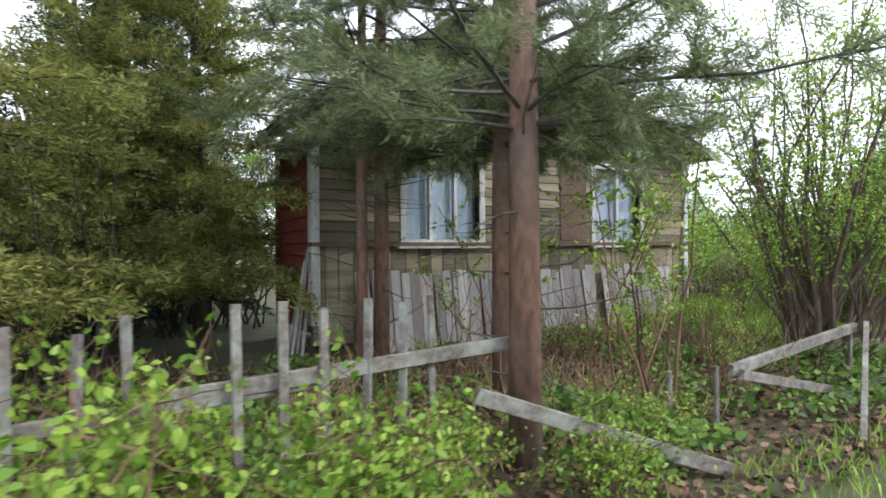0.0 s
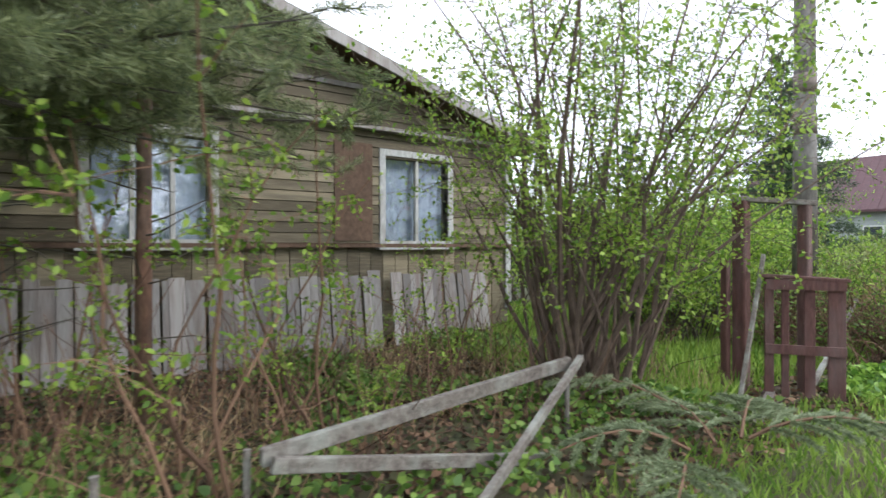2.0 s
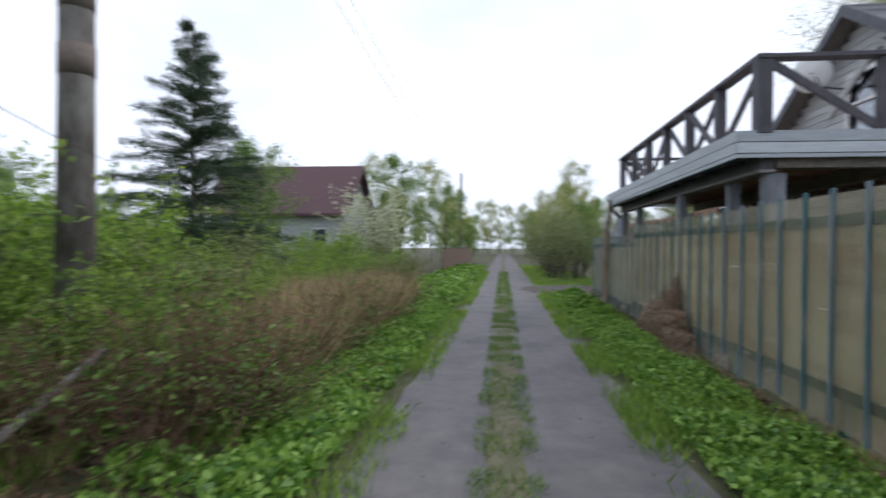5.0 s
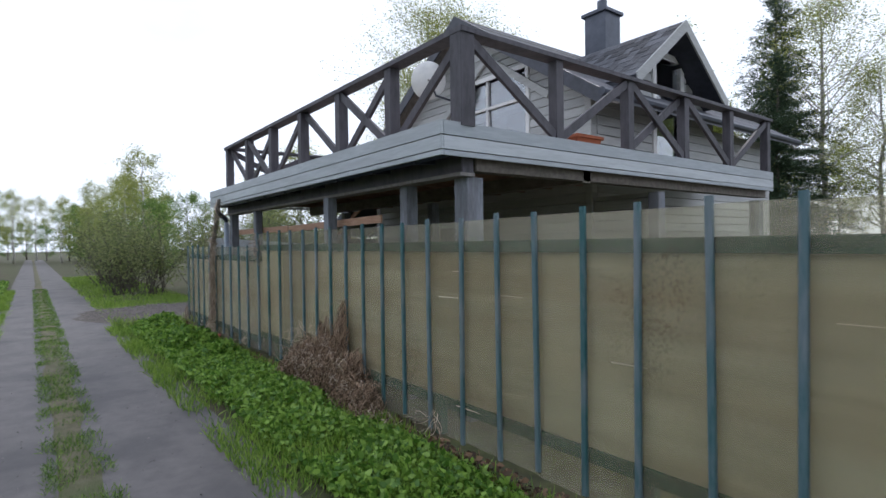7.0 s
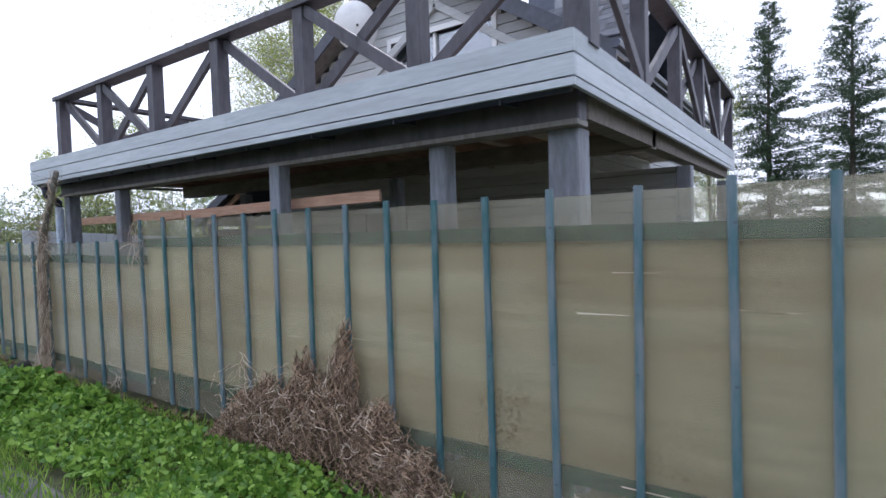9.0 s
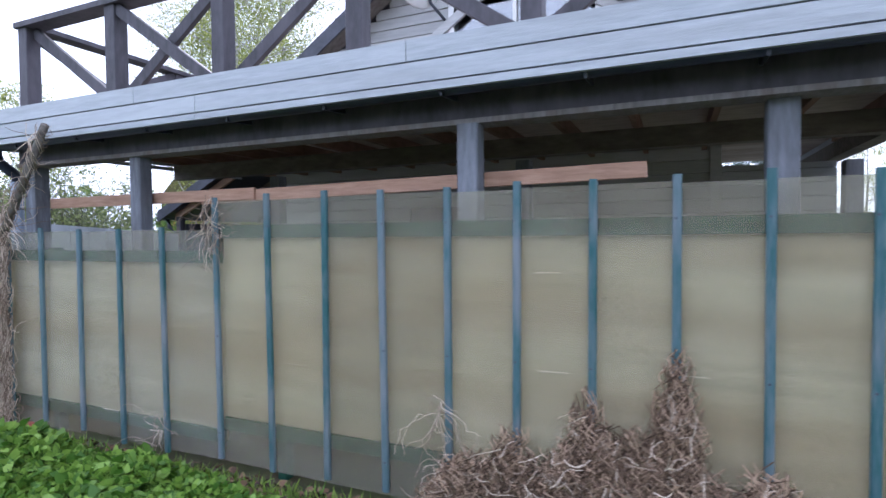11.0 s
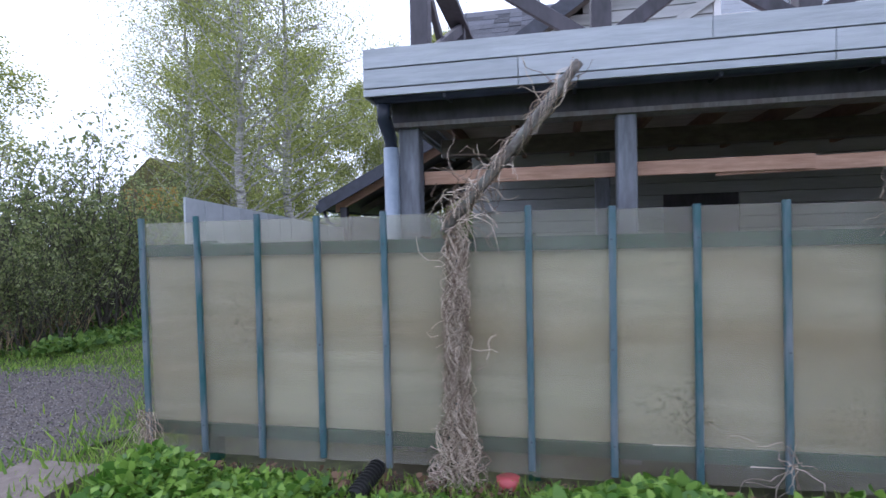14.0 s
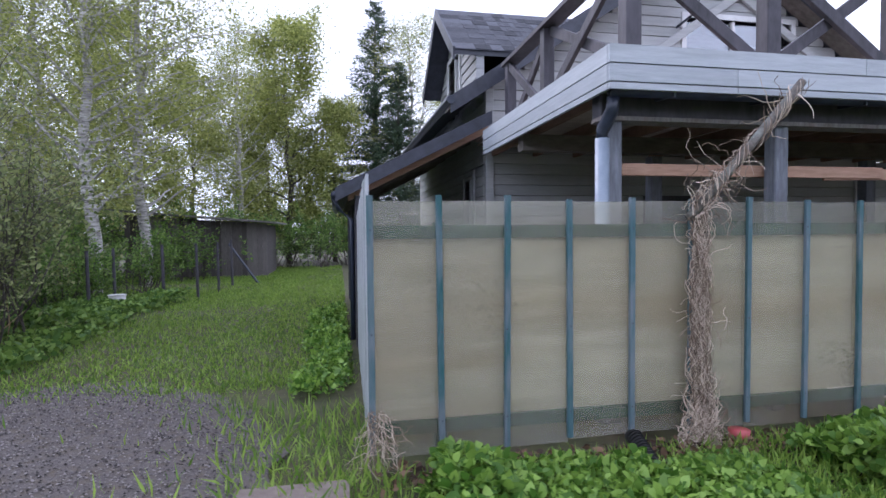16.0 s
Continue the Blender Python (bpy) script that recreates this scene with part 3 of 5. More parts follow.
# cross gables
cross = new("cross_gable")
cross.parent = house
for sgn in (1, -1):
    ye, ze = DY + sgn * 1.45, DZ - 1.45 * 0.78
    put(Shape().prism([(15.95, DY, DZ), (15.95, ye, ze), (15.95, ye, ze - 0.09), (15.95, DY, DZ - 0.09)], (7.15, 0, 0)), "roof_deck", roof_dark, cross)
    for i in range(8):
        a, b = i / 8, (i + 1.15) / 8
        ya, yb = DY + (ye - DY) * a, DY + (ye - DY) * b
        za, zb = DZ + (ze - DZ) * a + 0.018, DZ + (ze - DZ) * b + 0.018
        cs = Shape()
        cs.prism([(15.97, ya, za), (15.97, yb, zb), (15.97, yb, zb - 0.012), (15.97, ya, za - 0.012)], (7.11, 0, 0))
        put(cs, "shingle_course", shingle_mat, cross)
        # uneven tabs of the shingles
        for k in range(18):
            x = 16.0 + 0.395 * k + (0.2 if i % 2 else 0)
            if x < 22.7:
                f0 = a + 0.25 * (b - a)
                yt, zt = DY + (ye - DY) * f0, DZ + (ze - DZ) * f0 + 0.024
                put(Shape().prism([(x, yt, zt), (x, yb, zb + 0.008), (x, yb, zb - 0.002), (x, yt, zt - 0.008)], (0.2 + 0.05 * ((k * 7 + i * 3) % 3), 0, 0)), "shingle_tab", shingle_mat, cross)
    for x in (15.93, 23.09):
        put(Shape().prism([(x, DY, DZ + 0.03), (x, ye, ze + 0.03), (x, ye, ze - 0.17), (x, DY, DZ - 0.17)], (0.03, 0, 0)), "barge_board", siding_grey if x < 20 else roof_dark, cross)


def window(parent, along, fixed, a0, a1, z0, z1, out, mat, bars=(), sill=True, w=0.08, name="window"):
    """A framed window with glass in a wall's opening, and a dim recess behind it."""
    win = new(name)
    win.parent = parent

    def bx(p, q, r, s, d0, d1):
        lo, hi = fixed + out * d0, fixed + out * d1
        return Shape().box((p, lo, r), (q, hi, s), None, 0.004) if along == 'x' else Shape().box((lo, p, r), (hi, q, s), None, 0.004)

    for q in ((a0 - w, a0, z0 - w, z1 + w), (a1, a1 + w, z0 - w, z1 + w)):
        put(bx(*q, -0.1, 0.035), "window_frame", mat, win)
    for q in ((a0, a1, z1, z1 + w), (a0, a1, z0 - w, z0)):
        put(bx(*q, -0.1, 0.035), "window_frame", mat, win)
    for kind, p in bars:
        if kind == 'v':
            put(bx(a0 + (a1 - a0) * p - 0.025, a0 + (a1 - a0) * p + 0.025, z0, z1, -0.08, 0.0), "muntin", mat, win)
        else:
            put(bx(a0, a1, z0 + (z1 - z0) * p - 0.025, z0 + (z1 - z0) * p + 0.025, -0.078, 0.002), "muntin", mat, win)
    g = put(bx(a0, a1, z0, z1, -0.06, -0.05), "pane", glass_mat, win)
    g.visible_shadow = False
    if sill:
        put(bx(a0 - w - 0.04, a1 + w + 0.04, z0 - w - 0.03, z0 - w - 0.002, -0.05, 0.09), "window_sill", mat, win)
    return win


window(house, 'x', HY, *GW, 1, white_mat, [('v', 0.55), ('h', 0.72)], False)
# sloping upper frame members that follow the gable
for x0, z0, x1, z1 in ((17.2, 4.15, 18.7, 5.15), (20.2, 4.15, 18.7, 5.15)):
    put(Shape().bar((x0, HY + 0.05, z0), (x1, HY + 0.05, z1), 0.05, 0.12), "gable_trim", siding_grey, house)
window(house, 'y', HX0, -9.35, -8.55, 2.9, 4.9, -1, white_mat, [('h', 0.75)], True, 0.11)
window(house, 'y', HX1, -9.3, -8.4, 3.5, 4.6, 1, white_mat, [('v', 0.5)])
window(house, 'y', HX1, -8.1, -7.5, 1.3, 2.4, 1, siding_grey, [('v', 0.5)])
window(house, 'y', HX0, -8.0, -7.5, 1.4, 2.2, -1, siding_grey, [])
put(Shape().box((19.4, HY - 0.06, 0.1), (20.3, HY - 0.02, 2.1), None, 0.005), "door", dark_wood, house, "dark wooden ground floor door")
# chimney and vent
chim = new("chimney")
chim.parent = house
put(Shape().box((17.75, -9.55, 4.4), (18.25, -9.05, 6.3), None, 0.01), "flue_casing", metal_dark, chim)
put(Shape().box((17.7, -9.6, 6.3), (18.3, -9.0, 6.36), None, 0.01), "casing_rim", metal_dark, chim)
put(Shape().tube([(18, -9.3, 6.3), (18, -9.3, 6.62)], 0.1, 12), "flue_pipe", metal_dark, chim, smooth=True)
put(Shape().tube([(15.95, -7.15, 3.85), (15.95, -7.15, 3.95), (16.05, -7.2, 4.1), (16.3, -7.3, 4.1)], 0.075, 10), "vent_pipe", metal_dark, house, "dark ribbed vent pipe under the eave", True)
# satellite dish on the gable
dish = thing("satellite_dish", (19.75, HY + 0.05, 4.6), "white round satellite dish on a bent arm", "dish")
ds = Shape()
dm = Matrix.Translation((19.78, -6.2, 4.93)) @ Euler((radians(80), 0, radians(55))).to_matrix().to_4x4()
for r_, z_ in ((0.02, 0.0), (0.13, 0.012), (0.24, 0.04), (0.33, 0.075), (0.345, 0.08), (0.33, 0.06), (0.22, 0.02), (0.02, -0.02)):
    for j in range(24):
        a = 2 * math.pi * j / 24
        ds.v.append(dm @ Vector((r_ * math.cos(a), r_ * 1.08 * math.sin(a), z_)))
for i in range(7):
    for j in range(24):
        ds.f.append((24 * i + j, 24 * i + (j + 1) % 24, 24 * i + 24 + (j + 1) % 24, 24 * i + 24 + j))
put(ds, "reflector", white_mat, dish, smooth=True)
put(Shape().tube([(19.75, HY, 4.6), (19.75, -6.35, 4.65), (19.77, -6.24, 4.9)], 0.02, 8), "mount", metal_dark, dish)
put(Shape().tube([dm @ Vector((0, -0.33, 0.07)), dm @ Vector((0, -0.1, 0.4))], 0.012, 6), "feed_arm", metal_dark, dish)
put(Shape().box((-0.03, -0.13, 0.38), (0.03, -0.07, 0.46), dm, 0.01), "receiver", white_mat, dish)

# ---- deck on posts ----
deck = thing("deck", (19, -5, 0), "raised timber terrace with pale fascia on grey posts", "terrace")
DX0, DX1, DF, DZT = 15.09, 22.94, -2.905, 2.86
for z0, z1 in ((2.545, 2.590), (2.601, 2.722), (2.733, 2.86)):
    cuts = [DX0, 18.35 if z0 > 2.7 else 20.1, 20.75 if z0 > 2.7 else 21.9, DX1]
    for a, b in zip(cuts, cuts[1:]):
        put(Shape().box((a, DF, z0), (b - 0.003, DF - 0.028, z1), None, 0.004), "fascia_board", fascia_mat, deck)
    put(Shape().box((DX0, DF - 0.03, z0), (DX0 + 0.028, -9.95, z1), None, 0.004), "fascia_board", fascia_mat, deck)
    put(Shape().box((DX1 - 0.028, DF - 0.03, z0), (DX1, -6.3, z1), None, 0.004), "fascia_board", fascia_mat, deck)
for i in range(25):
    y = -2.945 - 0.155 * i
    put(Shape().box((DX0 + 0.03, y, 2.80), (DX1 - 0.03, y - 0.148, 2.835)), "deck_board", under_mat, deck)
for i in range(20):
    y = -6.83 - 0.155 * i
    put(Shape().box((DX0 + 0.03, y, 2.80), (HX0 - 0.02, y - 0.148, 2.835)), "deck_board", under_mat, deck)
put(Shape().box((DX0 + 0.04, DF - 0.04, 2.735), (DX1 - 0.04, -6.75, 2.75)), "ceiling_sheet", ceil_mat, deck)
for i in range(13):
    x = DX0 + 0.25 + 0.61 * i
    put(Shape().box((x - 0.025, -3.05, 2.6), (x + 0.025, -6.75, 2.735)), "joist", joist_mat, deck)
for y in (-3.3, -5.1):
    put(Shape().box((DX0 + 0.1, y - 0.075, 2.42), (DX1 - 0.1, y + 0.075, 2.6), None, 0.01), "beam", dark_wood if y > -4 else beam_mat, deck)
put(Shape().box((DX0 + 0.1, -3.39, 2.385), (DX1 - 0.1, -3.2, 2.418), None, 0.006), "beam_strip", old_grey, deck, "grey weathered strip under the beam")
put(Shape().box((DX0 + 0.1, -3.4, 2.44), (DX0 + 0.25, -9.9, 2.598), None, 0.01), "beam", beam_mat, deck)
for x, y, w in ((15.34, -3.43, 0.21), (16.32, -3.37, 0.15), (18.06, -3.24, 0.14), (21.2, -3.3, 0.13), (22.72, -3.32, 0.15), (15.22, -6.6, 0.16), (15.22, -9.6, 0.16), (18.2, -5.1, 0.14), (21.2, -5.1, 0.14)):
    put(Shape().box((x - w / 2, y - w / 2, 0), (x + w / 2, y + w / 2, 2.384), None, 0.01), "post", post_paint, deck)
put(Shape().tube([(DX0 + 0.06, -3.0, 2.58), (DX1 - 0.06, -3.0, 2.56)], 0.05, 10), "gutter", gutter_mat, deck, smooth=True)
for i in range(9):
    x = DX0 + 0.5 + 0.85 * i
    put(Shape().bar((x, -3.2, 2.56), (x, -2.95, 2.54), 0.02, 0.05), "gutter_bracket", gutter_mat, deck)
put(Shape().tube([(22.84, -3.03, 2.52), (22.84, -3.05, 2.42), (22.84, -3.2, 2.3), (22.84, -3.2, 2.24)], 0.05, 12), "pipe_bend", gutter_mat, deck, smooth=True)
put(Shape().tube([(22.84, -3.2, 2.24), (22.84, -3.2, 0.05)], 0.055, 12), "downpipe", pipe_mat, deck, "pale blue-grey plastic downpipe", True)
for x0, x1, z0, z1 in ((22.64, 20.0, 2.03, 2.03), (20.6, 17.0, 2.01, 2.06)):
    b = Shape().bar((x0, -3.40 if x0 > 22 else -3.42, z0), (x1, -3.40 if x0 > 22 else -3.42, z1), 0.022, 0.1)
    put(b, "cross_board", pine_board, deck, "fresh reddish softwood board")
# railing
railing = thing("railing", (19, -3.25, DZT), "dark stained timber terrace railing with diagonal braces", "railing")
RY, RT = -3.22, 3.70
px_ = [15.16 + 1.24 * i for i in range(7)]
py_ = [-3.22 - 1.32 * i for i in range(6)]
for i, x in enumerate(px_):
    w = 0.065 if i else 0.085
    put(Shape().box((x - w, RY - w, DZT - 0.025), (x + w, RY + w, RT), None, 0.006), "rail_post", dark_wood, railing)
for y in py_[1:]:
    put(Shape().box((px_[0] - 0.06, y - 0.06, DZT - 0.025), (px_[0] + 0.06, y + 0.06, RT), None, 0.006), "rail_post", dark_wood, railing)
for y in (-4.9, -6.15):
    put(Shape().box((px_[6] - 0.06, y - 0.06, DZT - 0.025), (px_[6] + 0.06, y + 0.06, RT), None, 0.006), "rail_post", dark_wood, railing)
put(Shape().box((px_[0] - 0.1, RY - 0.09, RT), (px_[6] + 0.1, RY + 0.09, RT + 0.05), None, 0.008), "handrail", dark_wood, railing)
put(Shape().box((px_[0] - 0.09, RY - 0.092, RT + 0.002), (px_[0] + 0.09, py_[5] - 0.08, RT + 0.048), None, 0.008), "handrail", dark_wood, railing)
put(Shape().box((px_[6] - 0.09, RY - 0.092, RT + 0.002), (px_[6] + 0.09, -6.3, RT + 0.048), None, 0.008), "handrail", dark_wood, railing)
T, B_ = RT - 0.03, DZT + 0.03


def brace(p, q, deep=0.045):
    put(Shape().bar(p, q, deep, 0.10), "brace", dark_wood, railing)


for a, b in ((0, 1), (2, 1), (1, 2), (3, 2), (3, 4), (5, 4), (4, 5), (6, 5)):
    s = 0.06 if b > a else -0.06
    off = 0.025 if (a, b) in ((2, 1), (5, 4)) else -0.025
    brace((px_[a] + s, RY + off, T), (px_[b] - s, RY + off, B_))
for a, b in ((0, 1), (2, 1), (2, 3), (3, 2), (3, 4), (5, 4)):
    s = -0.06 if b > a else 0.06
    off = 0.025 if (a, b) == (3, 2) else -0.025
    brace((px_[0] + off, py_[a] + s, T), (px_[0] + off, py_[b] - s, B_))
for a, b, off in ((-3.28, -4.84, 0.025), (-4.84, -3.28, -0.025), (-6.1, -4.96, 0.025), (-4.96, -6.1, -0.025)):
    brace((px_[6] + off, a, T), (px_[6] + off, b, B_))
pot = thing("flower_box", (15.55, -5.4, 2.835), "terracotta flower box on the terrace", "planter")
put(Shape().prism([(15.42, -5.2, 2.835), (15.68, -5.2, 2.835), (15.72, -5.18, 3.02), (15.38, -5.18, 3.02)], (0, -0.45, 0)), "box", terracotta, pot)
put(Shape().box((15.36, -5.16, 3.0), (15.74, -5.67, 3.035), None, 0.006), "rim", terracotta, pot)

# ---- lean-to on the east side ----
lean = thing("lean_to", (23.8, -8, 0), "lean-to porch with dark sloping roof beside the house", "porch")
put(Shape().prism([(22.78, -6.45, 3.12), (24.85, -6.45, 2.08), (24.85, -6.45, 1.99), (22.78, -6.45, 3.03)], (0, -5.5, 0)), "roof", roof_dark, lean)
put(Shape().prism([(22.78, -6.42, 3.16), (24.87, -6.42, 2.11), (24.87, -6.42, 1.93), (22.78, -6.42, 2.98)], (0, 0.028, 0)), "barge_board", roof_dark, lean)
for i in range(6):
    y = -6.6 - 1.0 * i
    put(Shape().prism([(22.78, y, 3.028), (24.7, y, 2.06), (24.7, y, 1.95), (22.78, y, 2.9)], (0, -0.05, 0)), "rafter", pine_board if i == 0 else beam_mat, lean)
put(Shape().tube([(24.88, -6.42, 2.02), (24.88, -11.9, 2.0)], 0.05, 10), "gutter", gutter_mat, lean, smooth=True)
put(Shape().tube([(24.88, -6.6, 1.98), (24.84, -6.6, 1.85), (24.66, -6.62, 1.7), (24.66, -6.62, 0.1)], 0.035, 10), "downpipe", gutter_mat, lean, smooth=True)
for y in (-6.6, -9.2, -11.8):
    put(Shape().box((24.52, y - 0.05, 0), (24.62, y + 0.05, 2.02), None, 0.006), "post", dark_wood, lean)
put(Shape().box((24.5, -6.68, 0.05), (24.56, -11.75, 1.9), None, 0.004), "side_boarding", roof_dark, lean)
put(Shape().box((24.57, -6.7, 0.12), (24.6, -6.85, 1.78), None, 0.004), "edge_strip", white_mat, lean)

# ---- old house ----
OX0, OX1, OY, OB = 3.0, 9.9, 6.75, 8.7
old = thing("old_house", (6.4, 9, 0), "abandoned weathered plank house with shallow gable roof", "house")
ORX, ORZ = 5.0, 4.5


def old_slope(x):
    """The roof's height: the longer slope is the shallower one."""
    return ORZ - (0.287 * (x - ORX) if x > ORX else 0.69 * (ORX - x))


def old_top(x):
    return old_slope(x) - 0.12


W1, W2, W3 = (4.25, 5.4, 1.45, 2.6), (7.65, 8.7, 1.45, 2.62), (4.56, 5.12, 3.56, 4.1)
siding(old, 'x', OY, OX0, OX1, 1.42, 4.5, old_top, old_plank, [W1, W2, W3], 0.13, 0.12, -1, "weathered_board")
siding(old, 'y', OX0, OY + 0.13, OB, 0.3, 2.95, lambda y: 2.95, red_wall, [], 0.16, 0.12, -1, "weathered_board")
siding(old, 'y', OX1, OY + 0.13, OB, 0.3, 2.95, lambda y: 2.95, old_plank, [], 0.16, 0.12, 1, "weathered_board")
put(Shape().prism([(OX0, OB, 0.2), (OX1, OB, 0.2), (OX1, OB, 2.95), (ORX, OB, ORZ - 0.1), (OX0, OB, 2.95)], (0, 0.12, 0)), "back_wall", old_brown, old)
rngo = random.Random(3)
x = OX0
while x < OX1 - 0.05:
    w = min(rngo.uniform(0.14, 0.22), OX1 - x)
    put(Shape().box((x + 0.003, OY + 0.002 + rngo.uniform(0, 0.01), 0.15), (x + w - 0.003, OY + 0.1, 1.36), None, 0.004), "lower_board", old_plank, old)
    x += w
put(Shape().box((OX0 - 0.03, OY - 0.07, 1.36), (OX1 + 0.03, OY + 0.1, 1.41), None, 0.006), "belt_board", old_brown, old)
put(Shape().box((OX0 - 0.3, OY - 0.14, 2.93), (OX1 + 0.3, OY - 0.01, 2.98), None, 0.006), "cornice_board", old_grey, old)
put(Shape().box((3.9, OY - 0.045, 3.46), (7.9, OY - 0.015, 3.52), None, 0.004), "gable_board", old_grey, old)
for x in (OX0 - 0.03, OX1 - 0.08):
    put(Shape().box((x, OY - 0.045, 0.4), (x + 0.11, OY - 0.016, 2.9), None, 0.004), "corner_board", old_white, old)
put(Shape().box((OX0 - 0.03, OY - 0.01, 0.4), (OX0 - 0.016, OY + 0.1, 2.9)), "corner_board", old_white, old)
oroof = new("roof")
oroof.parent = old
for xe in (OX0 - 0.45, OX1 + 0.45):
    n = 7
    for i in range(n):
        xa, xb = ORX + (xe - ORX) * i / n, ORX + (xe - ORX) * (i + 1.08) / n
        for k in range(2):
            y0 = OY - 0.42 + k * 1.14
            za, zb = old_slope(xa) + 0.015, old_slope(xb) + 0.03
            put(Shape().prism([(xa, y0, za), (xb, y0, zb), (xb, y0, zb - 0.015), (xa, y0, za - 0.015)], (0, 1.13, 0)), "roof_sheet", slate_mat, oroof)
    z1 = old_slope(xe)
    put(Shape().prism([(ORX, OY - 0.44, ORZ), (xe, OY - 0.44, z1), (xe, OY - 0.44, z1 - 0.14), (ORX, OY - 0.44, ORZ - 0.14)], (0, 0.03, 0)), "barge_board", old_grey, oroof)
    put(Shape().prism([(ORX, OY - 0.4, ORZ - 0.03), (xe, OY - 0.4, z1 - 0.03), (xe, OY - 0.4, z1 - 0.06), (ORX, OY - 0.4, ORZ - 0.06)], (0, 2.4, 0)), "roof_boarding", old_brown, oroof)
for w, bars in ((W1, [('v', 0.33), ('v', 0.67)]), (W2, [('v', 0.5)]), (W3, [('v', 0.5)])):
    wo = window(old, 'x', OY, *w, -1, old_white, bars, True, 0.09)
    put(Shape().box((w[0] + 0.02, OY + 0.14, w[2]), (w[1] - 0.02, OY + 0.15, w[3])), "curtain", curtain_mat, wo, "pale curtain behind the dusty pane")
put(Shape().box((6.9, OY - 0.03, 1.45), (7.45, OY - 0.012, 2.75), None, 0.004), "boarded_patch", old_brown, old)
# grey boards leant along the foot of the old house
boards = thing("board_skirt", (7, 6.3, 0), "row of grey weathered boards leant along the house foot", "boards")
x = 3.6
while x < 9.4:
    w = rngo.uniform(0.1, 0.2)
    if rngo.random() > 0.03:
        put(Shape().bar((x, 6.5 + rngo.uniform(-0.015, 0.015), -0.02), (x + rngo.uniform(-0.012, 0.012), 6.66, rngo.uniform(0.97, 1.06)), w - 0.006, 0.02), "board", old_grey, boards)
    x += w
for i in range(4):
    s = thing("leaning_lath", (2.7 + 0.05 * i, 6.4, 0), "thin grey lath leant against the house corner", "lath", "laths at the house corner")
    put(Shape().bar((2.55 + 0.07 * i, 6.3 + 0.03 * i, 0), (2.86 + 0.03 * i, 6.68, 1.05 + 0.14 * (i % 3)), 0.035, 0.02), "lath", old_grey, s)

# ---- pole, gate, old picket fence, frames ----
pole = thing("utility_pole", (12.94, 3.67, 0), "tall weathered utility pole standing in the verge", "pole")
put(Shape().tube([(12.94, 3.67, -0.1), (12.95, 3.67, 3), (12.95, 3.68, 9)], 0.175, 14, 0.12), "shaft", pole_mat, pole, smooth=True)
for z in (3.0, 3.6):
    put(Shape().tube([(12.95, 3.67, z), (12.95, 3.67, z + 0.28)], 0.172 - 0.006 * z, 14), "band", slab_mat, pole, smooth=True)
gate = thing("garden_gate", (9.3, 2.25, 0), "sagging red-brown slatted wooden garden gate", "gate")
ga, gb = Vector((9.13, 2.5, 0)), Vector((9.47, 2.0, 0))
gu = (gb - ga).normalized()
gn = Vector((-gu.y, gu.x, 0))


def gbox(parent, s0, s1, z0, z1, d0, d1, name, mat):
    m = Matrix((( gu.x, gn.x, 0, ga.x), (gu.y, gn.y, 0, ga.y), (0, 0, 1, 0), (0, 0, 0, 1)))
    put(Shape().box((s0, d0, z0), (s1, d1, z1), m, 0.005), name, mat, parent)


GL = (gb - ga).length
for s, w, z in ((0.0, 0.075, 1.085), (0.13, 0.06, 1.075), (0.3, 0.085, 1.065), (GL - 0.13, 0.13, 1.05)):
    gbox(gate, s, s + w, 0.04, z, 0, 0.025, "slat", gate_mat)
ce = Vector((gn.x, gn.y, 0)) * 0.012
put(Shape().bar(ga - 0.03 * gu + ce + Vector((0, 0, 1.102)), gb + 0.02 * gu + ce + Vector((0, 0, 1.066)), 0.085, 0.03), "top_cap", gate_mat, gate, "weathered grey-edged cap board")
gbox(gate, 0.0, GL, 0.98, 1.07, -0.028, -0.002, "cross_rail", gate_mat)
gbox(gate, 0.0, GL, 0.42, 0.50, -0.028, -0.002, "cross_rail", gate_mat)
gf = thing("gate_frame", (9.2, 2.75, 0), "tall weathered red-brown gate posts with a lintel", "gate frame")
put(Shape().box((9.13, 2.67, 0), (9.25, 2.79, 1.78), None, 0.012), "post", gate_mat, gf)
put(Shape().box((9.66, 2.36, 0), (9.76, 2.46, 1.74), None, 0.012), "post", gate_mat, gf)
put(Shape().bar((9.12, 2.76, 1.8), (9.79, 2.36, 1.76), 0.1, 0.045), "lintel", lichen_wood, gf)
put(Shape().box((9.04, 2.78, 0), (9.11, 2.85, 1.25), None, 0.01), "stub_post", gate_mat, gf)
for p, q, w, lab in (((8.5, 2.42, 0.0), (9.29, 2.58, 1.28), 0.032, "grey pole leant against the gate"), ((10.0, 2.45, 0.02), (12.29, 2.83, 0.68), 0.045, "fallen mossy rail beside the gate"),
                     ((8.35, 2.2, 0.0), (9.2, 2.48, 0.06), 0.07, "lichen-covered board lying by the gate"),):
    o = thing("loose_rail", p, lab, "rail")
    put(Shape().bar(p, q, w, 0.045), "bar", lichen_wood, o)
oldf = thing("picket_fence", (1.5, 3.1, 0), "broken grey picket fence on a mossy rail", "fence")
for i in range(14):
    x = 2.66 - 0.215 * i
    t = Vector((rngo.uniform(-0.05, 0.05), 0.02, 0))
    if i in (6, 11):
        continue
    put(Shape().bar(Vector((x, 3.02 - 0.012 * i, 0.02)), Vector((x, 3.02 - 0.012 * i, 1.02 + rngo.uniform(-0.07, 0.07))) + t, 0.05, 0.022), "picket", lichen_wood, oldf)
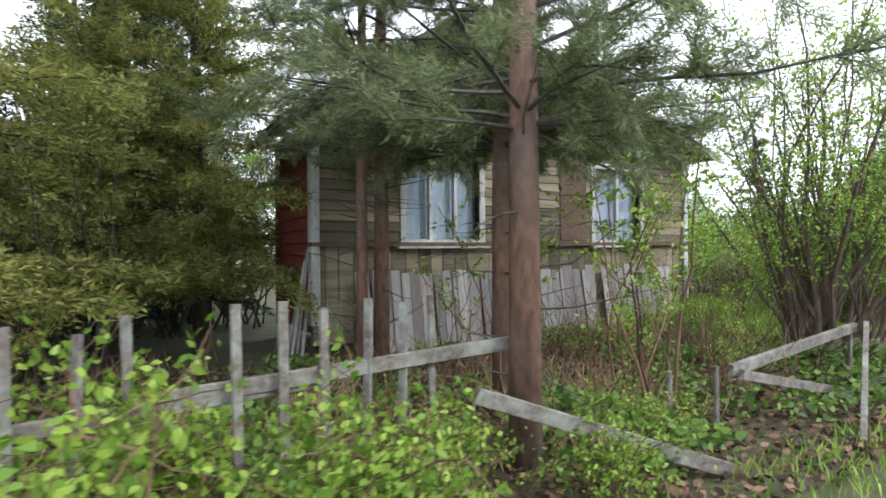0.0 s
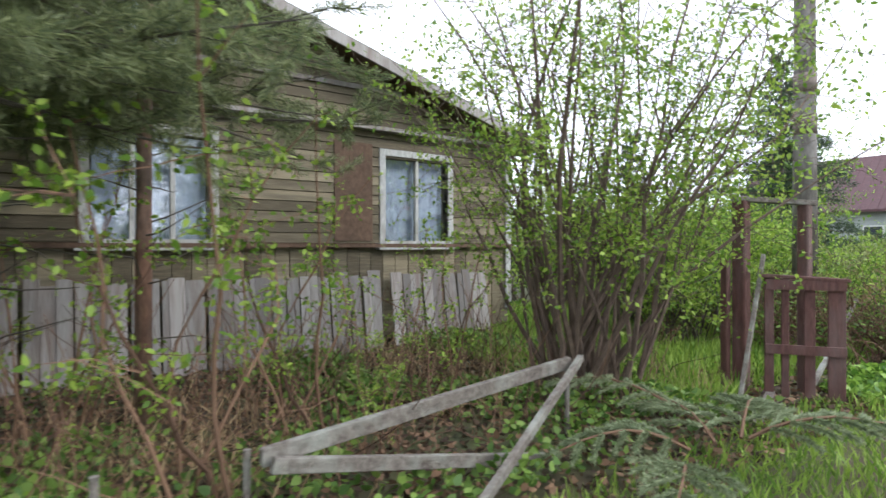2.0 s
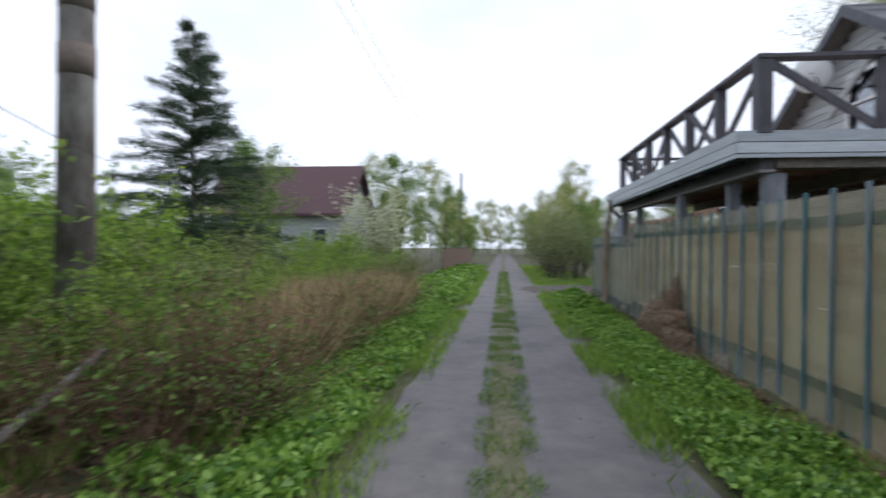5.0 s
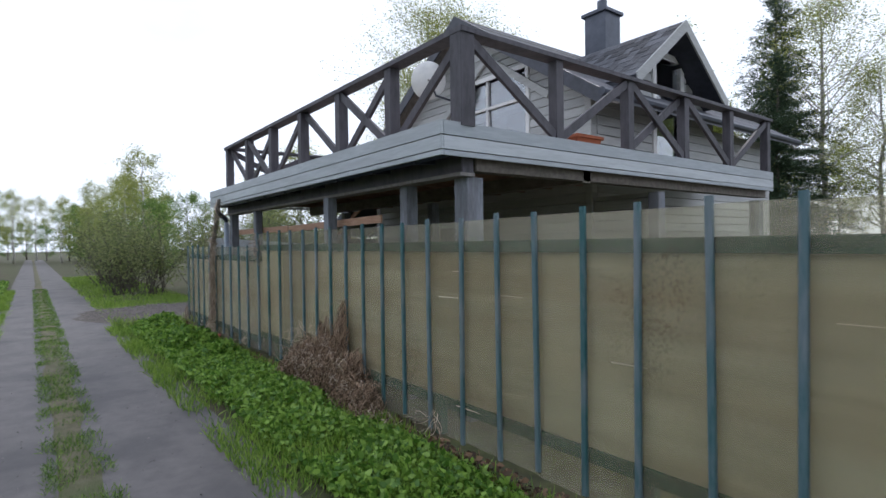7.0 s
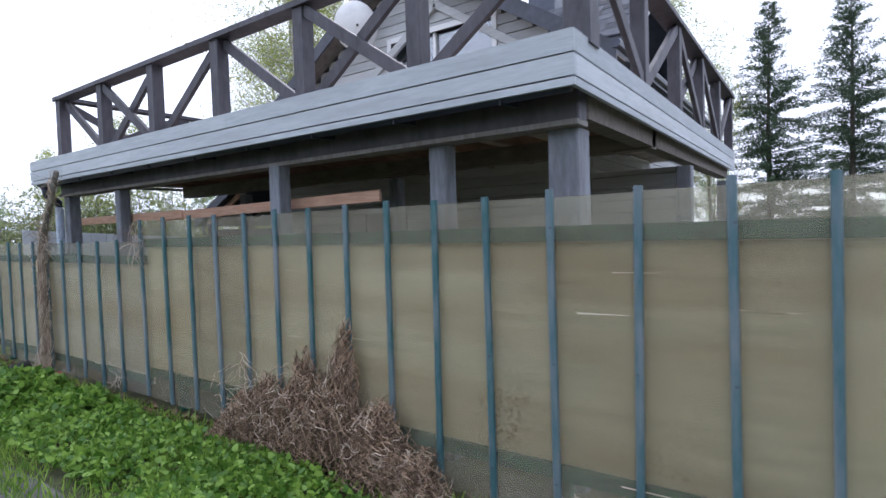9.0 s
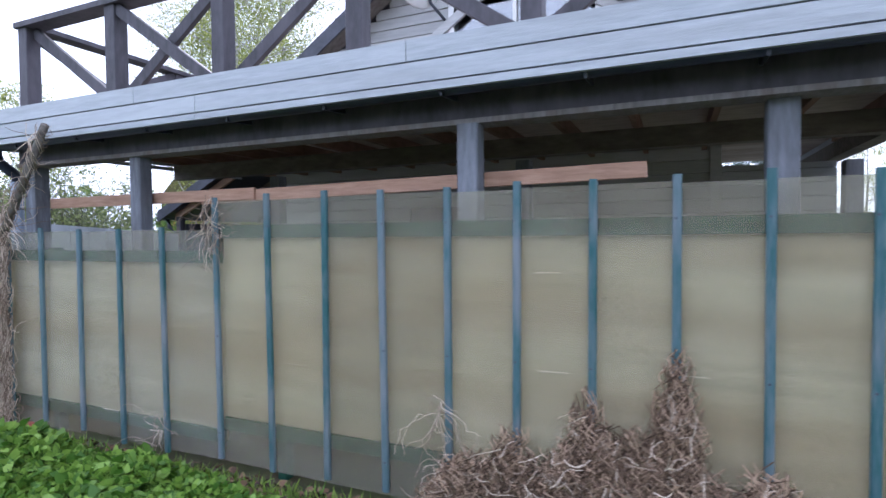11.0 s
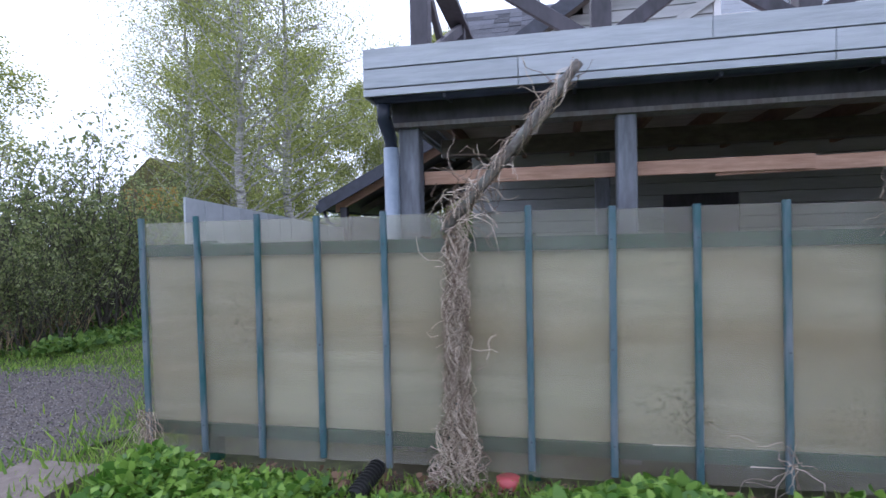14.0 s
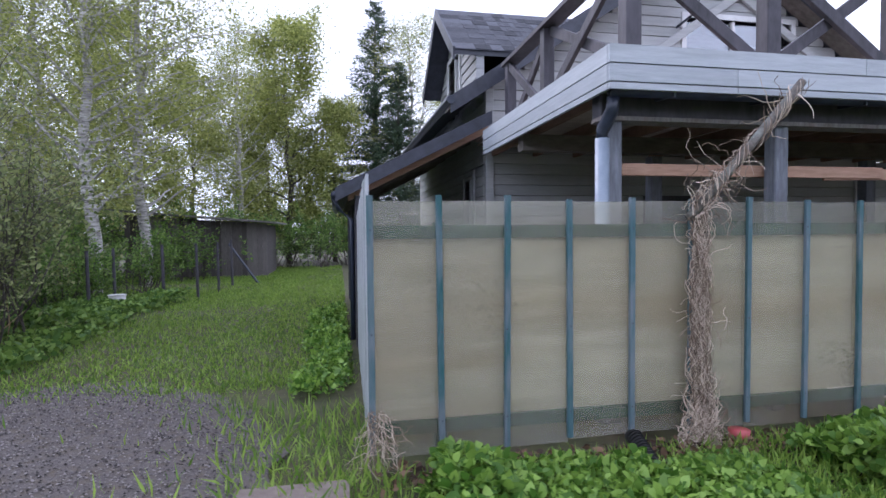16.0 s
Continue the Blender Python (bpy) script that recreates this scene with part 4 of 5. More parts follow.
put(Shape().bar((-1.2, 3.0, 0.48), (2.0, 3.06, 0.62), 0.04, 0.07), "rail", lichen_wood, oldf)
put(Shape().bar((1.3, 3.06, 0.62), (3.3, 2.97, 0.73), 0.04, 0.08), "rail", lichen_wood, oldf)
for p, q, w, h, lab in (((2.68, 2.6, 0.55), (4.1, 2.15, 0.03), 0.035, 0.085, "fallen lichen-grey fence board"),
                        ((4.76, 2.58, 0.44), (6.9, 2.76, 0.56), 0.045, 0.08, "long lichen-grey fence rail propped on a stub"),
                        ((4.79, 2.52, 0.42), (6.5, 2.6, 0.04), 0.04, 0.07, "broken grey fence rail"),
                        ((5.25, 2.0, 0.02), (6.93, 2.68, 0.60), 0.04, 0.05, "grey stake leant on the broken rail")):
    o = thing("broken_rail", p, lab, "rail", "broken fence rails")
    put(Shape().bar(p, q, w, h), "bar", lichen_wood, o)
for x, y, z in ((4.72, 2.66, 0.46), (6.95, 2.82, 0.54), (4.15, 2.6, 0.5)):
    o = thing("fence_stub", (x, y, 0), "short grey fence stub standing in the weeds", "stake", "fence stubs")
    put(Shape().box((x - 0.016, y - 0.016, -0.05), (x + 0.016, y + 0.016, z), None, 0.008), "stake", lichen_wood, o)

# ---- far buildings ----
far = thing("red_roof_house", (45, 13, 0), "grey house with a steep dark red roof", "house")
for xe in (41.4, 48.6):
    put(Shape().prism([(45, 9.4, 7.0), (xe, 9.4, 3.5), (xe, 9.4, 3.35), (45, 9.4, 6.8)], (0, 10, 0)), "roof", red_roof, far)
    for k in range(24):
        y = 9.5 + 0.41 * k
        put(Shape().prism([(45, y, 7.03), (xe, y, 3.53), (xe, y, 3.5), (45, y, 7.0)], (0, 0.05, 0)), "roof_seam", red_roof, far)
put(Shape().prism([(42, 9.9, 0), (48, 9.9, 0), (48, 9.9, 3.7), (45, 9.9, 6.7), (42, 9.9, 3.7)], (0, 9, 0)), "wall", far_wall, far)
for x, z in ((45, 4.6), (43.3, 1.6), (46.6, 1.6)):
    put(Shape().box((x - 0.5, 9.84, z), (x + 0.5, 9.89, z + 1.1)), "window", white_mat, far)
    put(Shape().box((x - 0.42, 9.82, z + 0.08), (x + 0.42, 9.838, z + 1.02)), "pane", gutter_mat, far)
for y in (11.5, 14.5):
    put(Shape().box((41.94, y - 0.5, 1.5), (41.99, y + 0.5, 2.6)), "window", white_mat, far)
    put(Shape().box((41.92, y - 0.42, 1.58), (41.938, y + 0.42, 2.52)), "pane", gutter_mat, far)
gh = thing("green_house", (-2, 19, 0), "low dark green wooden house behind the trees", "house")
put(Shape().box((-7, 17, 0), (3, 24, 2.4)), "wall", green_wall, gh)
put(Shape().prism([(-7.5, 16.5, 2.4), (3.5, 16.5, 2.4), (-2, 16.5, 4.4)], (0, 8, 0)), "roof", slate_mat, gh)
for x in (-4.5, 0.9):
    put(Shape().box((x - 0.6, 16.93, 1.0), (x + 0.6, 16.98, 2.0)), "window", old_white, gh)
    put(Shape().box((x - 0.5, 16.9, 1.1), (x + 0.5, 16.928, 1.9)), "pane", gutter_mat, gh)
sh = thing("plank_shed", (28.5, -19, 0), "old grey plank shed with a slipping sheet roof", "shed")
for i in range(27):
    x = 27.3 + 0.17 * i
    put(Shape().box((x, -19.2, 0), (x + 0.16, -19.23 - 0.01 * (i % 2), 1.85 + 0.012 * i)), "plank", shed_wood, sh)
put(Shape().box((27.3, -19.25, 0), (31.9, -22, 1.8)), "shed_body", shed_wood, sh)
put(Shape().prism([(26.9, -18.7, 1.85), (32.3, -18.7, 2.3), (32.3, -18.7, 2.36), (26.9, -18.7, 1.91)], (0, -3.8, 0)), "roof", slate_mat, sh)
yh = thing("ochre_house", (40, -17.2, 0), "ochre timber house with a mossy mansard roof", "house")
put(Shape().box((34.95, -17.3, 0), (37.75, -23, 2.2)), "wall", yellow_wall, yh)
put(Shape().prism([(34.6, -17, 2.1), (38.1, -17, 2.1), (37.65, -17, 3.7), (36.35, -17, 4.75), (35.05, -17, 3.7)], (0, -6.3, 0)), "roof", moss_roof, yh)
put(Shape().box((35.2, -17.01, 2.15), (37.5, -16.98, 3.6)), "gable_boarding", yellow_wall, yh)
put(Shape().box((35.9, -17.28, 0.9), (36.8, -17.24, 1.9)), "window", white_mat, yh)
# wire fence posts, stick and bits on the grass
for x, y, h in ((29.4, -10.4, 1.3), (29.4, -11.6, 1.25), (28.55, -11.9, 1.3), (28.1, -12.9, 1.3), (27.9, -14.2, 1.3), (27.8, -15.5, 1.35)):
    o = thing("fence_stake", (x, y, 0), "thin dark post of a wire fence", "post", "wire fence posts")
    put(Shape().tube([(x, y, -0.1), (x + 0.02, y, h)], 0.035, 7, 0.03), "stake", dark_wood, o)
o = thing("prop_pole", (27.4, -16.8, 0), "dark pole propped slanting on the grass", "pole")
put(Shape().tube([(27.2, -16.3, 0.0), (28.1, -16.7, 1.2)], 0.035, 7), "pole", gutter_mat, o)
o = thing("bucket", (29.25, -11.3, 0), "white plastic bucket by the wire fence", "bucket")
put(Shape().tube([(29.25, -11.3, 0.0), (29.25, -11.3, 0.3)], 0.13, 14, 0.16), "pail", junk_white, o, smooth=True)
put(Shape().tube([(29.25, -11.3, 0.29), (29.25, -11.3, 0.31)], 0.17, 14), "rim", junk_white, o)
for i in range(7):
    o = thing("scrap_board", (30.5 + 0.3 * i, -12.5, 0), "loose scrap board in a junk heap", "board", "junk heap")
    put(Shape().box((-0.5, -0.07, 0), (0.5, 0.07, 0.03), pose(30.2 + 0.25 * i, -12.2 - 0.5 * (i % 3), 0.03 + 0.03 * (i % 3), 0, 3, 40 * i)), "board", (shed_wood, junk_white, lichen_wood)[i % 3], o)
hose = thing("corrugated_hose", (22.85, -2.6, 0), "short black corrugated drain hose end", "hose")
for i in range(10):
    put(Shape().tube([(22.85 + 0.005 * i, -2.72 + 0.03 * i, 0.1 - 0.006 * i), (22.85 + 0.005 * i, -2.705 + 0.03 * i, 0.1 - 0.006 * i)], 0.06, 12), "hose_ring", black_plastic, hose)
put(Shape().tube([(22.85, -2.75, 0.1), (22.9, -2.42, 0.04)], 0.05, 12), "hose_core", black_plastic, hose)
tub = thing("red_tub", (21.9, -2.68, 0), "faded red plastic tub under the fence", "tub")
put(Shape().tube([(22.0, -2.74, 0.0), (22.0, -2.74, 0.08)], 0.065, 16, 0.075), "tub", red_plastic, tub, smooth=True)
for y, z0, z1 in ((3.67, 7.6, 7.2), (3.75, 8.4, 8.0)):
    o = thing("overhead_wire", (20, y, z0), "thin overhead power cable", "cable")
    put(Shape().tube([(12.95 + 4 * k, y + 0.02 * k, z0 - 0.9 * math.sin(math.pi * k / 12)) for k in range(13)], 0.005, 4), "wire", black_plastic, o)
o = thing("far_pole", (60.9, 3.9, 0), "distant slim utility pole", "pole")
put(Shape().tube([(60.9, 3.9, 0), (60.9, 3.9, 8.6)], 0.14, 8, 0.1), "shaft", pole_mat, o)
for i in range(22):
    o = thing("garden_fence_panel", (37 + 1.2 * i, 2.9, 0), "dark brown timber garden fence section", "fence", "far garden fence")
    put(Shape().box((36.4 + 1.2 * i, 2.9, 0), (37.58 + 1.2 * i, 2.96, 1.3 + 0.08 * (i % 2))), "boarding", old_brown, o)


# ---- vegetation ----
def curve_path(rng, p, d, length, n, bend=0.25, up=0.0):
    p, d = np.array(p, float), np.array(d, float)
    d /= np.linalg.norm(d)
    out = [p.copy()]
    for _ in range(n):
        d = d + bend * rng.normal(size=3) * 0.5 + np.array((0, 0, up))
        d /= np.linalg.norm(d)
        p = p + d * length / n
        out.append(p.copy())
    return out


def broadleaf(name, at, h, r, mat_leaf, mat_bark, label, seed, n_leaf=9000, leaf=0.07, crown_low=0.25, width=0.28, limbs=26, category="tree", group="", lean_=(0, 0), rise=0.55):
    """Tapered trunk, limbs and twigs, and a loose crown of single leaves gathered along the twigs."""
    rng = np.random.default_rng(seed)
    t = thing(name, at, label, category, group)
    s = Shape()
    n = 9
    trunk = [(lean_[0] * (k / n) ** 1.3 + 0.012 * h * rng.normal() * (k > 0) * 0.6, lean_[1] * (k / n) ** 1.3 + 0.012 * h * rng.normal() * (k > 0) * 0.6, h * 0.97 * k / n - (0.1 if k == 0 else 0)) for k in range(n + 1)]
    s.tube(trunk, r, 10, r * 0.12)
    pts, tw = [], Shape()
    for i in range(limbs):
        f = crown_low + (0.97 - crown_low) * (i + rng.random()) / limbs
        k = f * n
        a, b = np.array(trunk[int(k)]), np.array(trunk[min(int(k) + 1, n)])
        p = a + (b - a) * (k - int(k))
        az = rng.uniform(0, 2 * math.pi)
        prof = math.sin(math.pi * min(1, (f - crown_low) / (1 - crown_low) * 0.85 + 0.15)) ** 0.7
        L = h * width * prof * rng.uniform(0.6, 1.15) + 0.05 * h
        path = curve_path(rng, p, (math.cos(az), math.sin(az), rise + 0.5 * f), L, 6, 0.28)
        tw.tube(path, r * 0.33 * (1.1 - f), 5, r * 0.05, cap=False)
        for j in range(5):
            q = path[2 + rng.integers(0, 5)]
            sub = curve_path(rng, q, rng.normal(size=3) * 0.8 + (math.cos(az), math.sin(az), 0.25), L * rng.uniform(0.2, 0.5), 4, 0.4, -0.03)
            tw.tube(sub, r * 0.05 + 0.003, 3, 0.003, cap=False)
            pts += sub[1:] * 2
        pts += path[3:]
    put_local(s, "trunk", mat_bark, t)
    link("branchwork", tw.v, tw.f, mat_bark, t)
    base = np.array(pts)[rng.integers(0, len(pts), n_leaf)]
    spread = 0.022 * h + 0.05
    leaves("crown", base + rng.normal(size=(n_leaf, 3)) * spread, leaf, mat_leaf, t, seed)
    return t


def put_local(s, name, mat, t):
    return link(name, s.v, s.f, mat, t, smooth=True)


def conifer(name, at, h, r, mat, label, seed, low=0.08, width=0.2, tufts=9000, size=0.12, group="", dense=1.0):
    """Straight trunk, whorls of drooping branches, short needle tufts along them."""
    rng = np.random.default_rng(seed)
    t = thing(name, at, label, "tree", group)
    s = Shape().tube([(0, 0, -0.1), (0.01 * h, 0, h * 0.5), (0, 0, h)], r, 9, 0.012)
    tw, pts, dirs = Shape(), [], []
    rows = int(h * 3.4 * dense)
    for i in range(rows):
        f = low + (1 - low) * i / rows
        for k in range(rng.integers(4, 7)):
            az = rng.uniform(0, 2 * math.pi)
            L = h * width * (1.02 - f) ** 0.85 * rng.uniform(0.65, 1.2) + 0.06
            d = np.array((math.cos(az), math.sin(az), 0.15 + 0.5 * f))
            path = curve_path(rng, (0, 0, h * f), d, L, 5, 0.12, -0.10)
            tw.tube(path, 0.006 + 0.012 * (1 - f), 3, 0.003, cap=False)
            m = max(4, int(L * 12))
            for q in range(m):
                u = (q + 1.5) / (m + 1) * 5
                a, b = path[int(min(u, 4.99))], path[min(int(u) + 1, 5)]
                pts.append(a + (b - a) * (u - int(u)))
                dirs.append(d)
    put_local(s, "trunk", bark_dark, t)
    link("branchwork", tw.v, tw.f, bark_dark, t)
    ix = rng.integers(0, len(pts), tufts)
    leaves("crown", np.array(pts)[ix] + rng.normal(size=(tufts, 3)) * 0.05 * (0.5 + h / 12), size, mat, t, seed, 0.22, 0.35, 0.8, np.array(dirs)[ix])
    return t


def shrub(name, at, h, w, mat, label, seed, stems=30, n_leaf=5000, leaf=0.05, bark=None, group="", category="shrub", open_=0.5, foot=0.12, twigs=9, thick=1.0, bend=0.34):
    """Many stems from one foot that fork into twigs with leaves."""
    rng = np.random.default_rng(seed)
    t = thing(name, at, label, category, group)
    tw, pts = Shape(), []
    for i in range(stems):
        az, o = rng.uniform(0, 2 * math.pi), rng.uniform(0.05, 1) * open_
        L = h * rng.uniform(0.6, 1.08)
        p = (foot * w * rng.normal(), foot * w * rng.normal(), -0.03)
        path = curve_path(rng, p, (o * math.cos(az), o * math.sin(az), 1), L, 8, bend, 0.03)
        tw.tube(path, thick * (0.008 + 0.004 * h * rng.uniform(0.3, 1)), 5, 0.004, cap=False)
        for j in range(twigs):
            q = path[rng.integers(3, 9)]
            sub = curve_path(rng, q, rng.normal(size=3) + (0.9 * math.cos(az), 0.9 * math.sin(az), 0.7), w * rng.uniform(0.15, 0.45), 4, 0.35)
            tw.tube(sub, 0.004, 3, 0.0015, cap=False)
            pts += sub[1:]
        pts += path[5:]
    link("stem_mass", tw.v, tw.f, bark or bark_dark, t)
    leaves("foliage", np.array(pts)[rng.integers(0, len(pts), n_leaf)] + rng.normal(size=(n_leaf, 3)) * 0.022 * (1 + 0.15 * h), leaf, mat, t, seed)
    return t


def pine(at, h, r, seed, label, low, tufts, reach=1.0):
    """A pine: bare scaly trunk below, long limbs with needle brushes above."""
    rng = np.random.default_rng(seed)
    t = thing("pine_tree", at, label, "tree", "pines by the house")
    s = Shape().tube([(0, 0, -0.1), (0.015, 0.0, h * 0.3), (0.04, 0.02, h * 0.6), (0, 0, h)], r, 14, 0.03)
    tw, pts, dirs = Shape(), [], []
    for i in range(int(h * 7)):
        z = low + (h - low) * (i / (h * 7)) ** 1.9
        az = rng.uniform(0, 2 * math.pi)
        L = reach * rng.uniform(0.7, 2.1) * (1.05 - 0.6 * z / h)
        path = curve_path(rng, (0, 0, z), (math.cos(az), math.sin(az), 0.1), L, 6, 0.16, -0.02)
        tw.tube(path, 0.018, 5, 0.004, cap=False)
        for j in range(7):
            q = path[rng.integers(2, 7)]
            sub = curve_path(rng, q, rng.normal(size=3) * 0.6 + (math.cos(az), math.sin(az), 0.1), rng.uniform(0.25, 0.6), 4, 0.2)
            tw.tube(sub, 0.005, 3, 0.002, cap=False)
            for a, b in zip(sub, sub[1:]):
                for u in (0.2, 0.6, 1.0):
                    pts.append(a + (b - a) * u)
                    dirs.append((b - a) / np.linalg.norm(b - a))
    # dead lower twigs
    for i in range(16):
        az = rng.uniform(0, 2 * math.pi)
        path = curve_path(rng, (0, 0, rng.uniform(0.5, low)), (math.cos(az), math.sin(az), 0.1), rng.uniform(0.3, 0.9), 5, 0.3)
        tw.tube(path, 0.008, 4, 0.002, cap=False)
    put_local(s, "trunk", pine_bark, t)
    link("branchwork", tw.v, tw.f, bark_dark, t)
    ix = rng.integers(0, len(pts), tufts)
    leaves("needle_mass", np.array(pts)[ix] + rng.normal(size=(tufts, 3)) * 0.018, 0.07, needle_pine, t, seed, 0.085, 0.0, 0.85, np.array(dirs)[ix])
    return t


pine((3.19, 2.86, 0), 10, 0.105, 11, "tall pine with reddish scaly bark by the old fence", 2.0, 150000)
pine((3.69, 3.8, 0), 9, 0.085, 12, "slender pine with dark scaly bark before the house", 2.1, 130000)
pine((3.04, 5.2, 0), 7, 0.06, 13, "thin young pine before the house", 2.3, 80000, 1.0)
pine((4.52, 4.7, 0), 7.5, 0.062, 14, "thin young pine before the house", 2.3, 80000, 1.0)
pine((3.31, 5.36, 0), 8, 0.085, 15, "slender pine with low green limbs", 2.3, 85000)

# dark spruces on the far left
sp = conifer("spruce_tree", (-1.8, 8.5, 0), 9, 0.12, needle_spruce, "dark dense spruce behind the old fence", 21, 0.06, 0.24, 26000, 0.14, "dark spruces")
for i, (x, y, s) in enumerate(((-4.5, 6.8, 1.0), (-6.5, 10.5, 1.2), (0.2, 11.5, 0.9), (-3.6, 13, 1.2), (1.7, 14.5, 1.1), (-9, 7, 1.1), (1.0, 9.0, 0.8), (2.0, 11.2, 0.9))):
    copy_thing(sp, pose(x, y, 0, 0, 0, 47 * i)).scale = (s, s, s)
yl = conifer("larch_tree", (-0.3, 5.6, 0), 7, 0.09, needle_larch, "yellow-green young conifer behind the picket fence", 22, 0.12, 0.3, 60000, 0.075, "yellow-green conifers")
for i, (x, y, s) in enumerate(((-2.2, 5.0, 0.9), (0.9, 7.6, 0.9), (1.9, 8.1, 1.1))):
    copy_thing(yl, pose(x, y, 0, 0, 0, 70 * i + 20)).scale = (s, s, s)
e1 = shrub("leafy_shrub", (-0.9, 5.4, 0), 3.6, 2.2, leaf_olive, "tall leafy shrub behind the picket fence", 31, 26, 17000, 0.036, group="shrubs behind the fence")
for i, (x, y, s) in enumerate(((-2.6, 4.2, 0.95), (0.4, 6.9, 0.8), (-3.8, 5.4, 1.15), (1.6, 10.0, 1.1), (0.3, 9.2, 1.1), (2.6, 10.6, 1.2), (-2.2, 3.9, 1.5))):
    copy_thing(e1, pose(x, y, 0, 0, 0, 80 * i + 30)).scale = (s, s, s)

# the large bush by the gate
shrub("elder_bush", (7.72, 3.4, 0), 4.7, 2.8, leaf_fresh, "many-stemmed bush with fresh yellow-green leaves", 41, 48, 24000, 0.042, bark_brown, open_=0.52, foot=0.065, twigs=22, thick=1.2, bend=0.25)
sb = shrub("sapling", (5.4, 3.9, 0), 2.2, 1.0, leaf_fresh, "thin sapling with fresh green leaves", 42, 5, 900, 0.042, brown_stem, "saplings before the house", "sapling", 0.25)
for i, (x, y, s) in enumerate(((4.63, 3.26, 1.1), (6.5, 3.9, 0.8), (3.9, 4.3, 0.9), (5.7, 3.2, 0.5))):
    copy_thing(sb, pose(x, y, 0, 0, 0, 67 * i)).scale = (s, s, s)
fg = shrub("foreground_shrub", (0.9, 2.2, 0), 0.95, 0.8, leaf_fresh, "low bramble with bright young leaves", 43, 16, 1500, 0.05, brown_stem, "brambles by the lane", open_=0.7)
for i, (x, y, s) in enumerate(((0.2, 2.1, 1.0), (1.7, 2.3, 0.9), (-0.5, 2.4, 1.2), (2.1, 2.1, 0.75), (1.3, 2.7, 1.0), (2.5, 2.6, 0.7), (-1.2, 2.2, 1.1), (0.6, 3.1, 1.0), (3.2, 2.3, 0.55), (3.9, 2.5, 0.5), (0.8, 1.75, 0.7))):
    copy_thing(fg, pose(x, y, 0, 0, 0, 51 * i)).scale = (s, s, s)

# verge thicket on the left of the lane
vt = shrub("thicket_shrub", (11.2, 5.0, 0), 2.1, 1.7, leaf_fresh, "dense green thicket shrub beside the lane", 51, 22, 4500, 0.06, group="thicket beside the lane")
vf = shrub("willow_shrub", (14.6, 3.4, 0), 1.5, 1.5, leaf_grey, "grey-green twiggy shrub beside the lane", 52, 26, 4500, 0.045, brown_stem, "thicket beside the lane", open_=0.6)
r5 = random.Random(8)
for i in range(34):
    x = r5.uniform(11.5, 34)
    y = r5.uniform(3.6, 10.5)
    s = r5.uniform(0.5, 0.8) if y < 6 else r5.uniform(0.7, 1.1)
    copy_thing(vt if i % 3 else vf, pose(x, y, 0, 0, 0, r5.uniform(0, 360))).scale = (s, s, s)
for x, y, s in ((13.6, 2.7, 0.5), (15.4, 2.9, 0.6), (17.2, 2.9, 0.6), (19.5, 3.0, 0.65), (22.5, 3.2, 0.7), (25.5, 3.3, 0.7), (29, 3.4, 0.75), (12.4, 4.4, 0.75), (14.1, 4.6, 0.8), (16.5, 4.2, 0.75), (18.8, 4.9, 0.8)):
    if x > 18:
        copy_thing(vf, pose(x, y, 0, 0, 0, 90 * x)).scale = (s, s, s)
    copy_thing(vt, pose(x + 0.8, y + 0.9, 0, 0, 0, 50 * x)).scale = (s, s, s)
for i in range(16):
    s = r5.uniform(1.1, 1.5)
    copy_thing(vt, pose(13 + 1.3 * i, r5.uniform(9, 15), 0, 0, 0, 47 * i)).scale = (s, s, s)
for x, y, s in ((10.9, 4.2, 1.0), (11.9, 4.9, 1.2), (13.3, 5.4, 1.15), (12.7, 3.0, 0.7), (15.2, 5.6, 1.25), (17.5, 6.3, 1.1)):
    copy_thing(vt, pose(x, y, 0, 0, 0, 37 * x)).scale = (s * 0.9, s * 0.9, s)
fr = shrub("bramble_bush", (12.0, 2.2, 0), 1.25, 1.2, leaf_mid, "brown-stemmed bramble bush beside the lane", 53, 40, 1100, 0.05, brown_stem, "brambles beside the lane", open_=0.9)
for x, y, s in ((11.6, 3.3, 1.0), (12.6, 1.7, 0.6), (12.8, 2.0, 0.85), (13.4, 2.4, 1.0), (14.4, 2.0, 0.85), (15.6, 2.1, 0.9), (16.8, 2.1, 0.95), (18.2, 2.3, 1.0), (20, 2.4, 1.0), (11.9, 3.0, 1.1), (10.8, 4.6, 0.9), (21.7, 2.5, 1.0)):
    copy_thing(fr, pose(x, y, 0, 0, 0, 130 * x)).scale = (s, s, s * (0.6 + 0.25 * math.sin(5 * x)))
conifer("spruce_tree", (20.9, 7.4, 0), 6.9, 0.1, needle_spruce, "pointed young spruce behind the thicket", 61, 0.05, 0.38, 90000, 0.085, dense=1.5)
conifer("spruce_tree", (17.0, 9.6, 0), 4.6, 0.07, needle_spruce, "young spruce behind the thicket", 62, 0.1, 0.24, 20000, 0.1)
shrub("blossom_shrub", (31, 5.2, 0), 3.6, 3.0, blossom, "shrub covered in pale blossom", 63, 26, 9000, 0.09)

